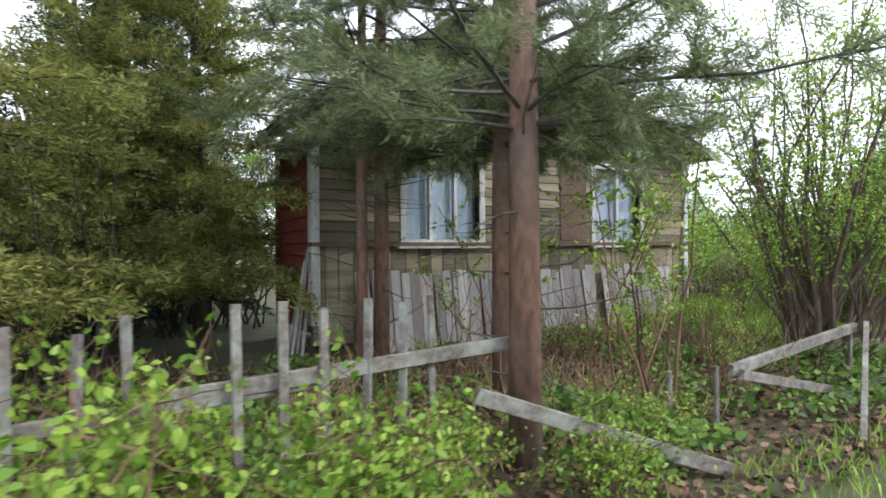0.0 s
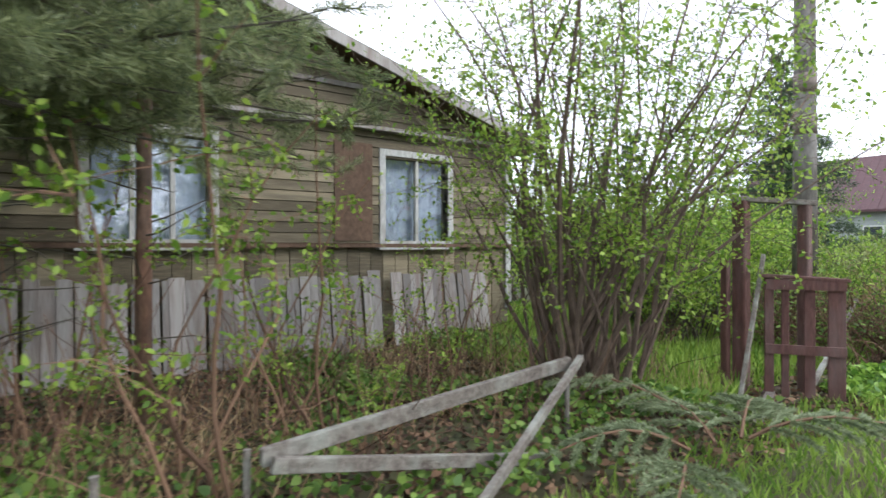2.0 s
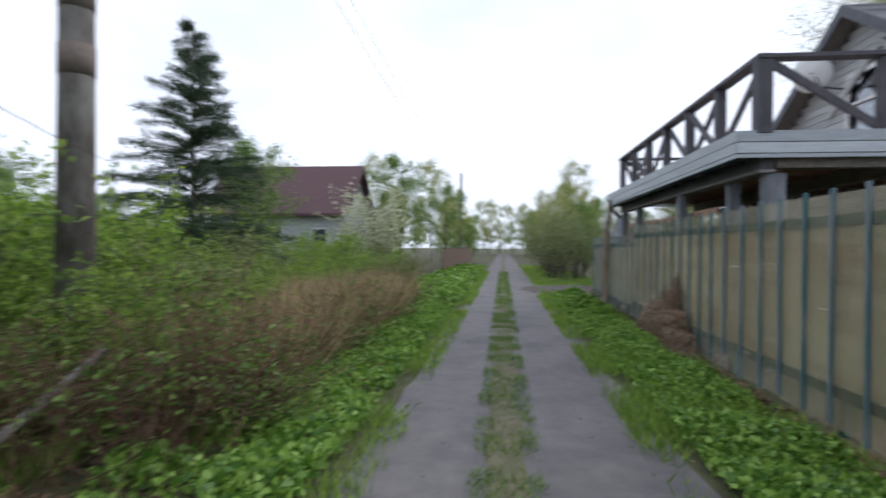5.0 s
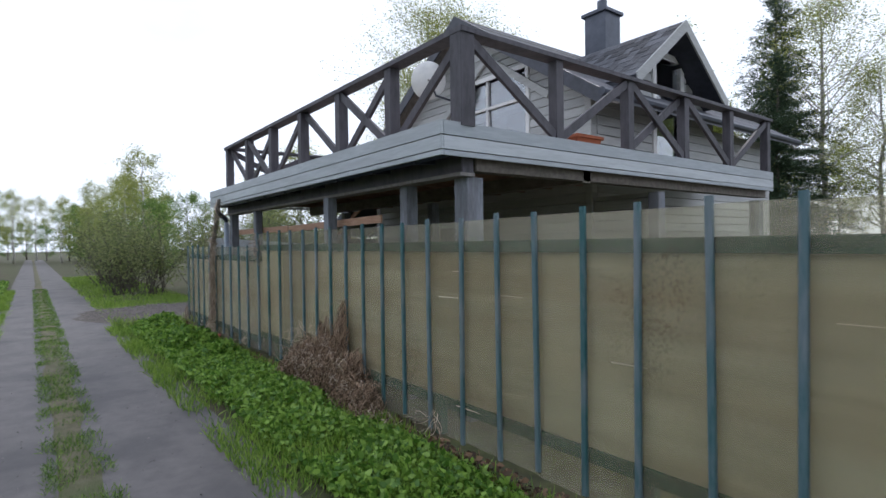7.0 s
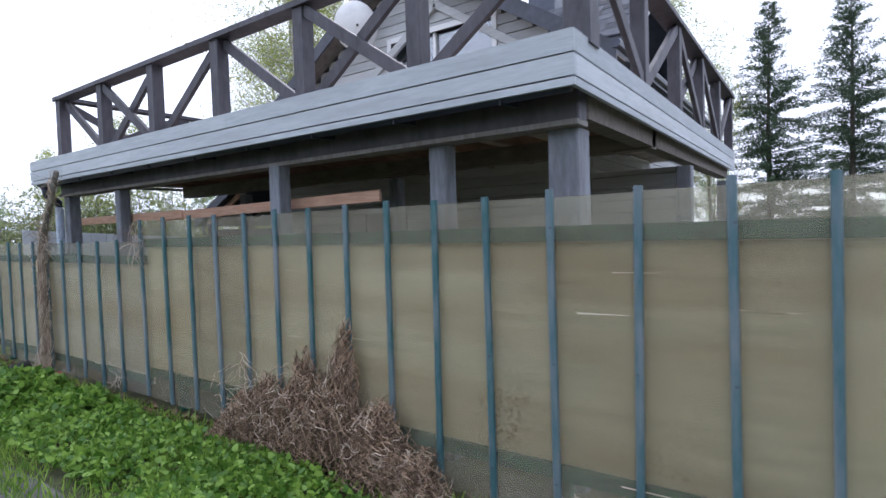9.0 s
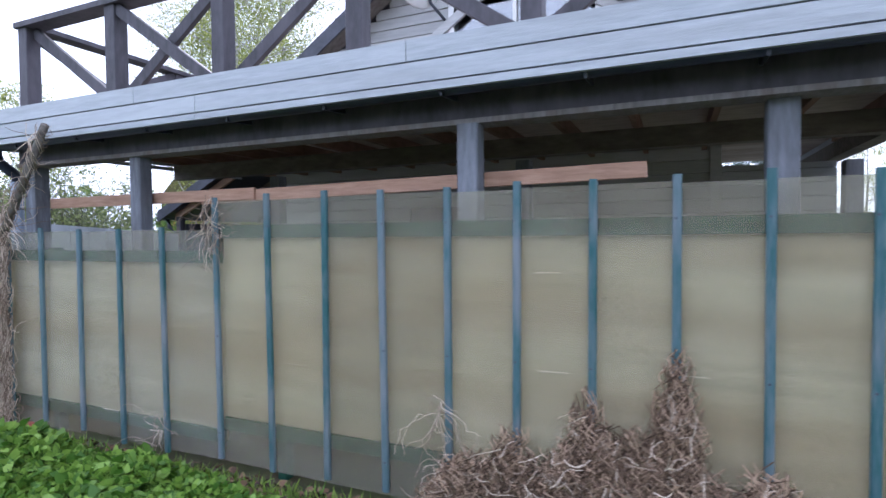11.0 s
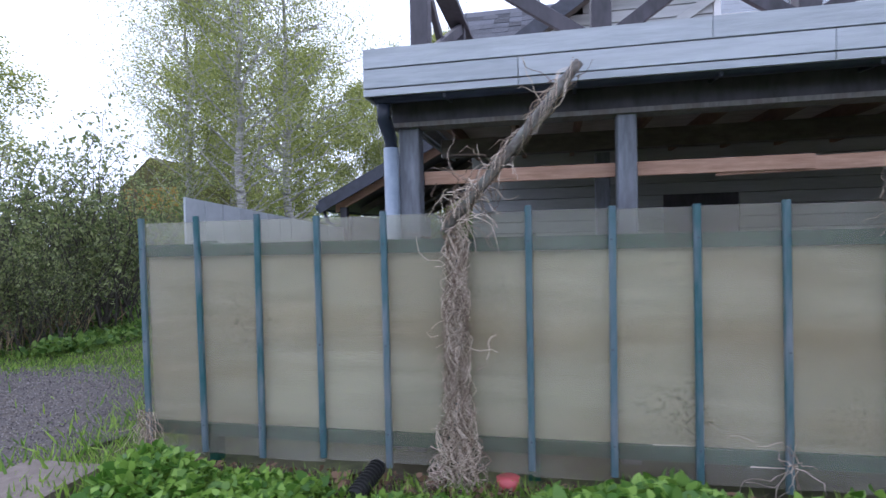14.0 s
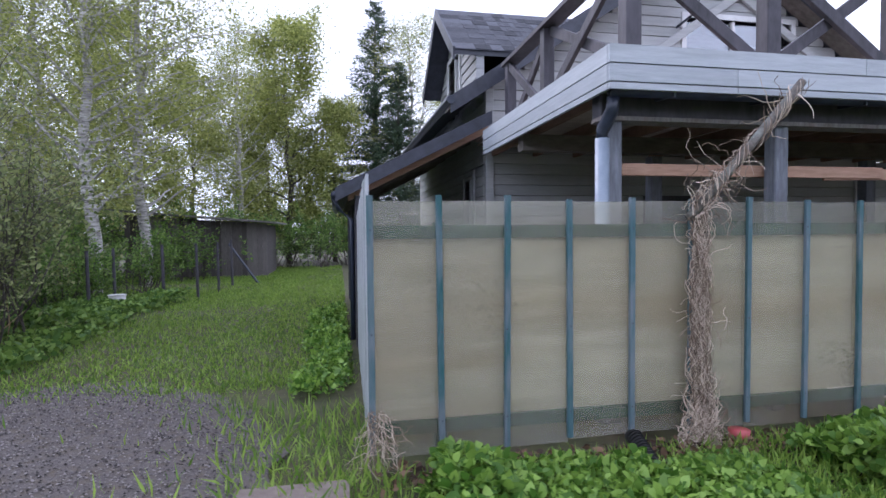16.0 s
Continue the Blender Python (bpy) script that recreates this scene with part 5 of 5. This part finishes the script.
# far trees along the lane and around
ft = broadleaf("lane_tree", (46, 7, 0), 7.5, 0.13, leaf_mid, bark_dark, "leafy tree far along the lane", 71, 9000, 0.11, 0.12, 0.3, 24, group="trees along the lane")
fb = broadleaf("lane_birch", (62, 7, 0), 10, 0.13, leaf_birch, bark_birch, "slim birch far along the lane", 72, 7000, 0.12, 0.2, 0.2, 24, group="trees along the lane")
r6 = random.Random(4)
for i in range(46):
    x, y = r6.uniform(34, 100), r6.choice((-1, 1)) * r6.uniform(4.5, 16)
    if 40 < x < 50 and y > 5 or 34 < x < 47 and y < -10:
        continue
    s = r6.uniform(0.45, 0.95)
    copy_thing(ft if i % 3 else fb, pose(x, y, 0, 0, 0, r6.uniform(0, 360))).scale = (s, s, s)
for i in range(22):
    s = r6.uniform(0.45, 0.8)
    copy_thing((fb, ft)[i % 2], pose(44 + 2.4 * i, (4.2 + 3 * r6.random()) * (-1 if i % 3 else 1), 0, 0, 0, 63 * i)).scale = (s, s, s * (0.8 + 0.4 * r6.random()))
for i in range(16):
    s = r6.uniform(0.4, 0.75)
    copy_thing(ft, pose(-4 + 2.3 * i, r6.uniform(14.5, 25), 0, 0, 0, 70 * i)).scale = (s * 1.3, s * 1.3, s)
for i in range(16):
    s = r6.uniform(0.6, 1.1)
    copy_thing((ft, fb)[i % 2], pose(r6.uniform(92, 125), -9 + 1.2 * i, 0, 0, 0, 40 * i)).scale = (s, s, s)
for i in range(44):
    a = 2 * math.pi * i / 44
    x, y, s = 25 + r6.uniform(70, 95) * math.cos(a), r6.uniform(62, 85) * math.sin(a), r6.uniform(0.9, 1.4)
    if abs(y) > 8:
        copy_thing((ft, fb, sp)[i % 3], pose(x, y, 0, 0, 0, r6.uniform(0, 360))).scale = (s, s, s)
ds_ = shrub("driveway_shrub", (31.5, -5.0, 0), 2.9, 2.2, leaf_grey, "tall bare-twigged shrub by the driveway", 73, 34, 5000, 0.06, group="shrubs by the driveway", open_=0.45)
for i, (x, y, s) in enumerate(((30.0, -5.8, 0.85), (33, -3.4, 1.0), (35, -2.7, 1.1), (33.4, -7.2, 1.15), (31.4, -7.4, 0.95), (37.5, -3.2, 1.1), (36, -6, 1.2), (29.7, -7.0, 0.75), (29.3, -6.1, 0.6), (30.6, -9.0, 1.1), (33, -10.5, 1.3), (29.6, -7.6, 1.25), (30.6, -6.6, 1.2), (40.5, -3, 1.2), (44, -3.2, 1.2))):
    copy_thing(ds_, pose(x, y, 0, 0, 0, 71 * i)).scale = (s, s, s)
bi = broadleaf("birch_tree", (30.9, -14.4, 0), 12.5, 0.17, leaf_birch, bark_birch, "tall birch with sparse young leaves", 81, 28000, 0.07, 0.16, 0.24, 56, group="birches by the shed")
for i, (x, y, s) in enumerate(((30.3, -16.2, 1.0), (34.5, -19.5, 1.0), (29.2, -25, 0.85), (20.7, -30, 1.1), (18.4, -30, 0.76), (33.5, -15.5, 0.85))):
    copy_thing(bi, pose(x, y, 0, 0, 0, 60 * i + 20)).scale = (s, s, s)
gt = broadleaf("green_tree", (27.2, -27, 0), 12.0, 0.16, leaf_birch, bark_dark, "tall tree with fresh green leaves", 82, 34000, 0.13, 0.08, 0.24, 34, group="trees behind the house")
for i, (x, y, s) in enumerate(((25.0, -28, 0.7), (28.5, -30, 0.8), (31.8, -28, 0.8), (35, -26.5, 0.95), (38.5, -23.5, 0.9))):
    copy_thing(gt, pose(x, y, 0, 0, 0, 77 * i + 10)).scale = (s, s, s)
bs = conifer("spruce_tree", (22.6, -30, 0), 14.5, 0.2, needle_spruce, "tall dark spruce behind the house", 83, 0.05, 0.28, 60000, 0.17, "spruces behind the house")
for i, (x, y, s) in enumerate(((21.6, -27.5, 0.72), (15.8, -30, 0.83), (12.6, -33, 0.9))):
    copy_thing(bs, pose(x, y, 0, 0, 0, 50 * i)).scale = (s, s, s)
us = shrub("undergrowth_shrub", (29.5, -13.6, 0), 1.6, 1.4, leaf_mid, "green undergrowth shrub under the birches", 84, 20, 4000, 0.06, group="undergrowth under the birches")
for i, (x, y, s) in enumerate(((31.5, -12.6, 1.1), (32.8, -14.5, 1.4), (29.6, -17.8, 1.2), (32, -17, 1.5), (27.2, -23.5, 1.5), (25.6, -23, 1.4), (31.0, -20.2, 1.6), (33.5, -20, 1.8), (28.6, -21.8, 1.6), (30.2, -11.8, 0.9), (34, -13, 1.6), (35, -15.5, 1.8), (24.3, -25, 1.6), (30.4, -10.9, 0.8))):
    copy_thing(us, pose(x, y, 0, 0, 0, 71 * i)).scale = (s, s, s)


# ---- low herbs, grass, litter ----
def ground_z(x, y):
    off = np.clip((np.abs(y + 0.35) - 1.6) / 2.0, 0, 1)
    return -0.02 * (1 - off)


def scatter(rng, n, x0, x1, y0, y1, patch=0.8, seed=0, bias=0.0):
    """Points in uneven patches over a rectangle."""
    x, y = rng.uniform(x0, x1, n * 2), rng.uniform(y0, y1, n * 2)
    v = np.array([noise.noise((a * patch, b * patch, seed)) for a, b in zip(x, y)])
    keep = v + 0.5 * rng.normal(size=2 * n) * 0.4 > bias
    return x[keep][:n], y[keep][:n]


def grass(name, n, x0, x1, y0, y1, size, mat, label, seed, patch=0.8, bias=-0.1, lean_=0.45, aspect=0.09, lift=0.0):
    rng = np.random.default_rng(seed)
    x, y = scatter(rng, n, x0, x1, y0, y1, patch, seed, bias)
    keep = ((x - 27.6) / 2.1) ** 2 + ((y + 3.1) / 2.0) ** 2 > 0.95 + 0.35 * rng.normal(size=len(x)) * (rng.random(len(x)) < 0.6)
    x, y = x[keep], y[keep]
    pts = np.stack((x, y, ground_z(x, y) - 0.01 + lift), 1)
    return tagged(leaves(name, pts, size, mat, None, seed, aspect, 0, lean_, np.tile((0, 0, 1.0), (len(x), 1))), label, "grass", kind="stuff")


def herbs(name, n, x0, x1, y0, y1, height, leaf, mat, label, seed, patch=1.3, bias=-0.15, aspect=0.7):
    """A mound of broad leaves whose height follows uneven clumps."""
    rng = np.random.default_rng(seed)
    x, y = scatter(rng, n, x0, x1, y0, y1, patch, seed, bias)
    hh = np.array([max(0.12, 0.55 + 0.9 * noise.noise((a * patch, b * patch, seed))) for a, b in zip(x, y)])
    z = height * hh * np.sqrt(rng.uniform(0.02, 1, len(x)))
    return tagged(leaves(name, np.stack((x, y, z), 1), leaf, mat, None, seed, aspect, -0.15, 0.8, np.stack((rng.normal(size=len(x)), rng.normal(size=len(x)), 0.15 * np.ones(len(x))), 1)), label, "herbs", kind="stuff")


herbs("nettle_bed", 40000, 8, 24.4, -2.55, -1.6, 0.15, 0.055, herb_leaf, "bright green herbs along the fence foot", 91)
herbs("nettle_bed", 4500, 23.1, 24.3, -2.5, -1.75, 0.36, 0.07, herb_leaf, "taller bright green herbs along the fence foot", 92, 1.3, -0.3)
herbs("nettle_bed", 6000, 19.9, 21.8, -2.5, -1.75, 0.33, 0.07, herb_leaf, "taller bright green herbs along the fence foot", 98, 1.3, -0.3)
herbs("verge_herbs", 30000, 9.7, 22, 0.95, 2.3, 0.2, 0.065, herb_leaf, "green herbs along the lane verge", 93)
herbs("verge_herbs", 16000, 22, 45, 0.95, 3.0, 0.32, 0.12, herb_leaf, "green herbs along the lane verge", 94)
herbs("garden_herbs", 16000, -1.5, 9, 2.2, 6.2, 0.28, 0.06, leaf_mid, "green weeds in the overgrown garden", 95, 0.9, 0.12)
herbs("driveway_herbs", 14000, 28.3, 33, -13, -5.5, 0.35, 0.09, leaf_mid, "green weeds beside the driveway", 96, 0.8, 0.0)
herbs("house_side_herbs", 4500, 24.75, 25.3, -10, -4.4, 0.25, 0.06, herb_leaf, "green weeds beside the lean-to", 97, 1.2, -0.05)
grass("verge_grass", 36000, 2, 40, 0.58, 2.2, 0.13, grass_mat, "green grass along the lane verge", 101)
grass("verge_grass", 32000, 5, 25, -2.75, -1.22, 0.12, grass_mat, "green grass along the fence verge", 102)
grass("median_grass", 30000, 5, 40, -0.47, 0.0, 0.06, leaf_mid, "short grass between the wheel tracks", 103, 2.6, 0.0, 0.7, 0.1, 0.03)
grass("garden_grass", 30000, 8, 16, 2.6, 9, 0.22, grass_mat, "fresh green grass beyond the gate", 104, 0.5, -0.4)
grass("lawn_grass", 150000, 24.7, 33, -24, -4.8, 0.075, grass_mat, "mown green grass track past the house", 105, 0.4, -0.6, 0.7, 0.16)
grass("driveway_grass", 14000, 24.6, 31, -6, -1.4, 0.08, grass_mat, "thin grass round the driveway", 106, 0.8, 0.05)
grass("far_verge_grass", 16000, 24.5, 50, -4.2, -1.4, 0.16, grass_mat, "green grass along the far verge", 107, 0.6, -0.2)
grass("dry_reeds", 4500, 13.0, 20.5, 1.9, 3.4, 0.85, dry_grass, "dry tan reeds among the thicket", 108, 0.8, 0.02, 0.3, 0.028)
grass("dry_garden_grass", 5000, -3, 9, 2.6, 7, 0.3, dry_grass, "dry tan grass in the old garden", 109, 0.6, 0.05, 0.6, 0.03)
grass("dry_driveway_grass", 2500, 29.3, 33, -8, -4.8, 0.6, dry_grass, "dry tan grass by the driveway shrubs", 110, 0.8, 0.0, 0.35, 0.03)
rl = np.random.default_rng(7)
for k, (n, x0, x1, y0, y1) in enumerate(((26000, -2, 10, 1.8, 6.6), (4000, 9, 18, 1.2, 3.6), (3500, 10, 24.6, -2.8, -2.45))):
    x, y = rl.uniform(x0, x1, n), rl.uniform(y0, y1, n)
    tagged(leaves("leaf_litter", np.stack((x, y, 0.015 + 0.03 * rl.random(n)), 1), 0.06, litter, None, 120 + k, 0.6, 0, 0.2, np.stack((rl.normal(size=n), rl.normal(size=n), 0.1 * rl.normal(size=n)), 1)), "brown fallen leaves on the soil", "litter", kind="stuff")
# brown bramble stems
rb = np.random.default_rng(17)
lines = []
for i in range(1150):
    if i < 420:
        p = (rb.uniform(3.2, 9), rb.uniform(2.9, 5.6), 0)
        L = rb.uniform(0.4, 1.3)
    else:
        p = (rb.uniform(10.8, 22), rb.uniform(1.7, 4.0), 0)
        L = rb.uniform(0.5, 1.25)
    lines.append(curve_path(rb, p, (rb.normal() * 0.5, rb.normal() * 0.5, 1), L, 5, 0.3, -0.06))
tagged(strands("bramble_stems", lines, 0.005, brown_stem), "brown bare bramble stems in the undergrowth", "brambles", kind="stuff")
# stones of the driveway
for k, (n, x0, x1, y0, y1, s0) in enumerate(((22000, 25.2, 30, -5.4, -0.9, 0.0085), (900, 8, 30, -1.45, 0.7, 0.007))):
    sv, sf = [], []
    for i in range(n):
        x, y, s = rl.uniform(x0, x1), rl.uniform(y0, y1), s0 * rl.uniform(0.5, 1.5)
        if k == 0 and ((x - 27.6) / 2.2) ** 2 + ((y + 3.1) / 2.15) ** 2 > 1 + 0.15 * rl.normal():
            continue
        b = len(sv)
        z = 0.038 - 0.03 * min(1, ((x - 27.6) / 2.35) ** 2 + ((y + 3.1) / 2.3) ** 2) if k == 0 else 0.004
        sv += [(x + s, y, z), (x, y + s * 0.8, z), (x - s * 0.9, y, z), (x, y - s, z), (x + s * 0.2 * rl.normal(), y + s * 0.2, z + s * 0.8)]
        sf += [(b, b + 1, b + 4), (b + 1, b + 2, b + 4), (b + 2, b + 3, b + 4), (b + 3, b, b + 4)]
    tagged(link("loose_gravel", sv, sf, stone_mat), "loose dark gravel stones", "gravel", kind="stuff")

# ---- dry vines on the fence ----
rv = np.random.default_rng(23)
PEAKS = ((16.84, 1.12, 0.16), (17.25, 0.88, 0.17), (17.66, 0.66, 0.2), (16.45, 0.62, 0.25), (17.05, 0.72, 0.75), (16.1, 0.36, 0.16), (17.9, 0.5, 0.3))


def vine_height(x):
    return max(h * math.exp(-((x - c) / w) ** 2) for c, h, w in PEAKS)



def hanging(x, y, z, length, sway, n=9):
    """A stem that hangs in small waves from a point."""
    p1, p2, f = rv.uniform(0, 6.28), rv.uniform(0, 6.28), rv.uniform(0.6, 1.4)
    return [np.array((x + sway * math.sin(p1 + f * k) + 0.35 * sway * rv.normal(), max(y + 0.6 * sway * math.sin(p2 + f * k) + 0.05 * k / n, FY + 0.034), max(z - length * k / n, 0.01))) for k in range(n + 1)]


lines = []
while len(lines) < 3600:
    x = rv.uniform(15.3, 18.3)
    h = vine_height(x)
    if h < 0.1 or rv.random() > 0.3 + h * 0.7:
        continue
    z = h * rv.uniform(0.3, 1.02)
    lines.append(hanging(x, FY + 0.04 + 0.33 * max(0, 1 - z / 1.2) * rv.random(), z, rv.uniform(0.2, 0.6) * min(1, z + 0.15), 0.035))
for i in range(500):
    x = rv.uniform(15.5, 18.1)
    z = vine_height(x) * rv.uniform(0.3, 0.95)
    lines.append([np.array((p[0], max(p[1], FY + 0.035), max(p[2], 0.01))) for p in curve_path(rv, (x, FY + 0.1 + 0.25 * rv.random(), z), rv.normal(size=3) * (1, 0.3, 0.6), rv.uniform(0.1, 0.22), 6, 0.9)])
dv = thing("dry_vine_heap", (16.8, FY + 0.15, 0), "heap of dry brown vine stems climbing the fence", "vines")
o = strands("stem_mass", lines[:3600], 0.0038, stem_mat, dv)
o.location = (-16.8, -(FY + 0.15), 0)
o = strands("curled_tendrils", lines[3600:], 0.003, vine_mat, dv, "pale curled tendrils")
o.location = (-16.8, -(FY + 0.15), 0)
lines = []
for i in range(430):
    z = rv.uniform(0.08, 1.85)
    w = 0.055 + 0.22 * max(0, 0.75 - z) ** 1.2
    x = 22.31 + rv.uniform(-1, 1) * w
    lines.append(hanging(x, FY + 0.04 + 0.9 * w * rv.random(), z, min(rv.uniform(0.25, 0.7), z), 0.034))
for i in range(60):
    z = rv.uniform(0.1, 1.75)
    lines.append([np.array((p[0], max(p[1], FY + 0.035), max(p[2], 0.01))) for p in curve_path(rv, (22.31 + 0.06 * rv.normal(), FY + 0.1, z), rv.normal(size=3) * (1, 0.2, 0.8), rv.uniform(0.1, 0.3), 7, 0.9)])
cv = thing("dry_vine_column", (22.33, FY + 0.1, 0), "column of dry pale vine stems round a fence post", "vines")
o = strands("stem_mass", lines, 0.0034, vine_mat, cv)
o.location = (-22.33, -(FY + 0.1), 0)
sa, sb_ = Vector((22.38, -2.79, 1.62)), Vector((21.53, -2.71, 2.6))
put(Shape().tube([sa, sa.lerp(sb_, 0.5) + Vector((0.01, 0, -0.02)), sb_], 0.036, 9, 0.03), "slanting_pole", lichen_wood, cv, "grey pole slanting over the fence", True)
lines = []
for i in range(64):
    p = sa.lerp(sb_, rv.random() ** 1.3 * 0.85)
    pts = []
    ph, rr = rv.uniform(0, 6.28), rv.uniform(0.038, 0.07)
    d = (sb_ - sa).normalized()
    u, w_ = d.cross(Vector((0, 1, 0))).normalized(), Vector((0, 1, 0))
    for k in range(8):
        a = ph + k * 0.55
        pts.append(p + d * (0.035 * k) + u * rr * math.cos(a) + w_ * rr * math.sin(a))
    lines.append(pts)
for i in range(34):
    p = Vector((22.22 + 0.09 * rv.normal(), -2.76, 1.88 + 0.1 * rv.normal()))
    lines.append([Vector(q) for q in curve_path(rv, p, (rv.normal() - 0.5, 0.2 * rv.normal(), 0.4 * rv.normal()), rv.uniform(0.15, 0.34), 8, 0.8, -0.2)])
for i in range(45):
    p = sa.lerp(sb_, rv.random() * 0.95)
    lines.append([Vector(q) for q in curve_path(rv, p, rv.normal(size=3) * (1, 0.4, 1), rv.uniform(0.15, 0.4), 6, 0.7, -0.08)])
o = strands("twining_stem_mass", lines, 0.0036, vine_mat, cv)
o.location = (-22.33, -(FY + 0.1), 0)
for x, z0, z1, n in ((19.83, 1.5, 1.98, 45), (24.62, 0.05, 0.4, 70), (18.1, 0.1, 0.75, 40), (20.42, 0.1, 0.4, 14), (15.1, 0.02, 0.3, 16)):
    o = thing("dry_vine_wisp", (x, FY + 0.05, 0), "wisp of dry vine caught on a batten", "vines", "dry vine wisps")
    ls = [curve_path(rv, (0.03 * rv.normal(), 0.01 + 0.02 * rv.random(), rv.uniform(z0 + 0.1, z1)), (0.5 * rv.normal(), 0.05, -0.7), rv.uniform(0.15, 0.4), 8, 0.9, -0.12) for _ in range(n)]
    strands("stem_mass", [[np.array((p[0], max(p[1], -0.015), max(p[2], 0.02))) for p in l] for l in ls], 0.0026, vine_mat, o)
# cut conifer branches by the gate
for i, (x, y, z, az, L) in enumerate(((7.1, 2.0, 0.15, 150, 1.1), (7.2, 1.9, 0.2, 60, 1.1), (7.5, 2.2, 0.2, 110, 1.2), (6.8, 1.8, 0.15, 200, 1.0), (7.4, 1.85, 0.2, 20, 1.1), (7.3, 1.75, 0.25, 300, 0.9))):
    o = thing("cut_branch", (x, y, 0), "cut pale green conifer branch lying by the gate", "branch", "cut branches")
    rng = np.random.default_rng(200 + i)
    main = curve_path(rng, (0, 0, z), (math.cos(radians(az)), math.sin(radians(az)), 0.75), L, 8, 0.08, -0.17)
    tw, pts, dr = Shape().tube(main, 0.012, 5, 0.003), [], []
    for k in range(1, 8):
        for sgn in (-1, 1):
            d = main[k] - main[k - 1]
            side = np.array((-d[1], d[0], 0)) * sgn * 1.3 + d
            sub = curve_path(rng, main[k], side, 0.34 * (1.05 - k / 9), 4, 0.1, -0.12)
            tw.tube(sub, 0.004, 3, 0.002, cap=False)
            for a, b in zip(sub, sub[1:]):
                for u in np.linspace(0, 1, 14):
                    pts.append(a + (b - a) * u)
                    dr.append((b - a) / np.linalg.norm(b - a))
    link("stem", tw.v, tw.f, brown_stem, o)
    pts, dr = np.repeat(np.array(pts), 9, 0), np.repeat(np.array(dr), 9, 0)
    leaves("needle_mass", pts, 0.038, needle_cut, o, 300 + i, 0.13, 0.0, 0.45, dr)
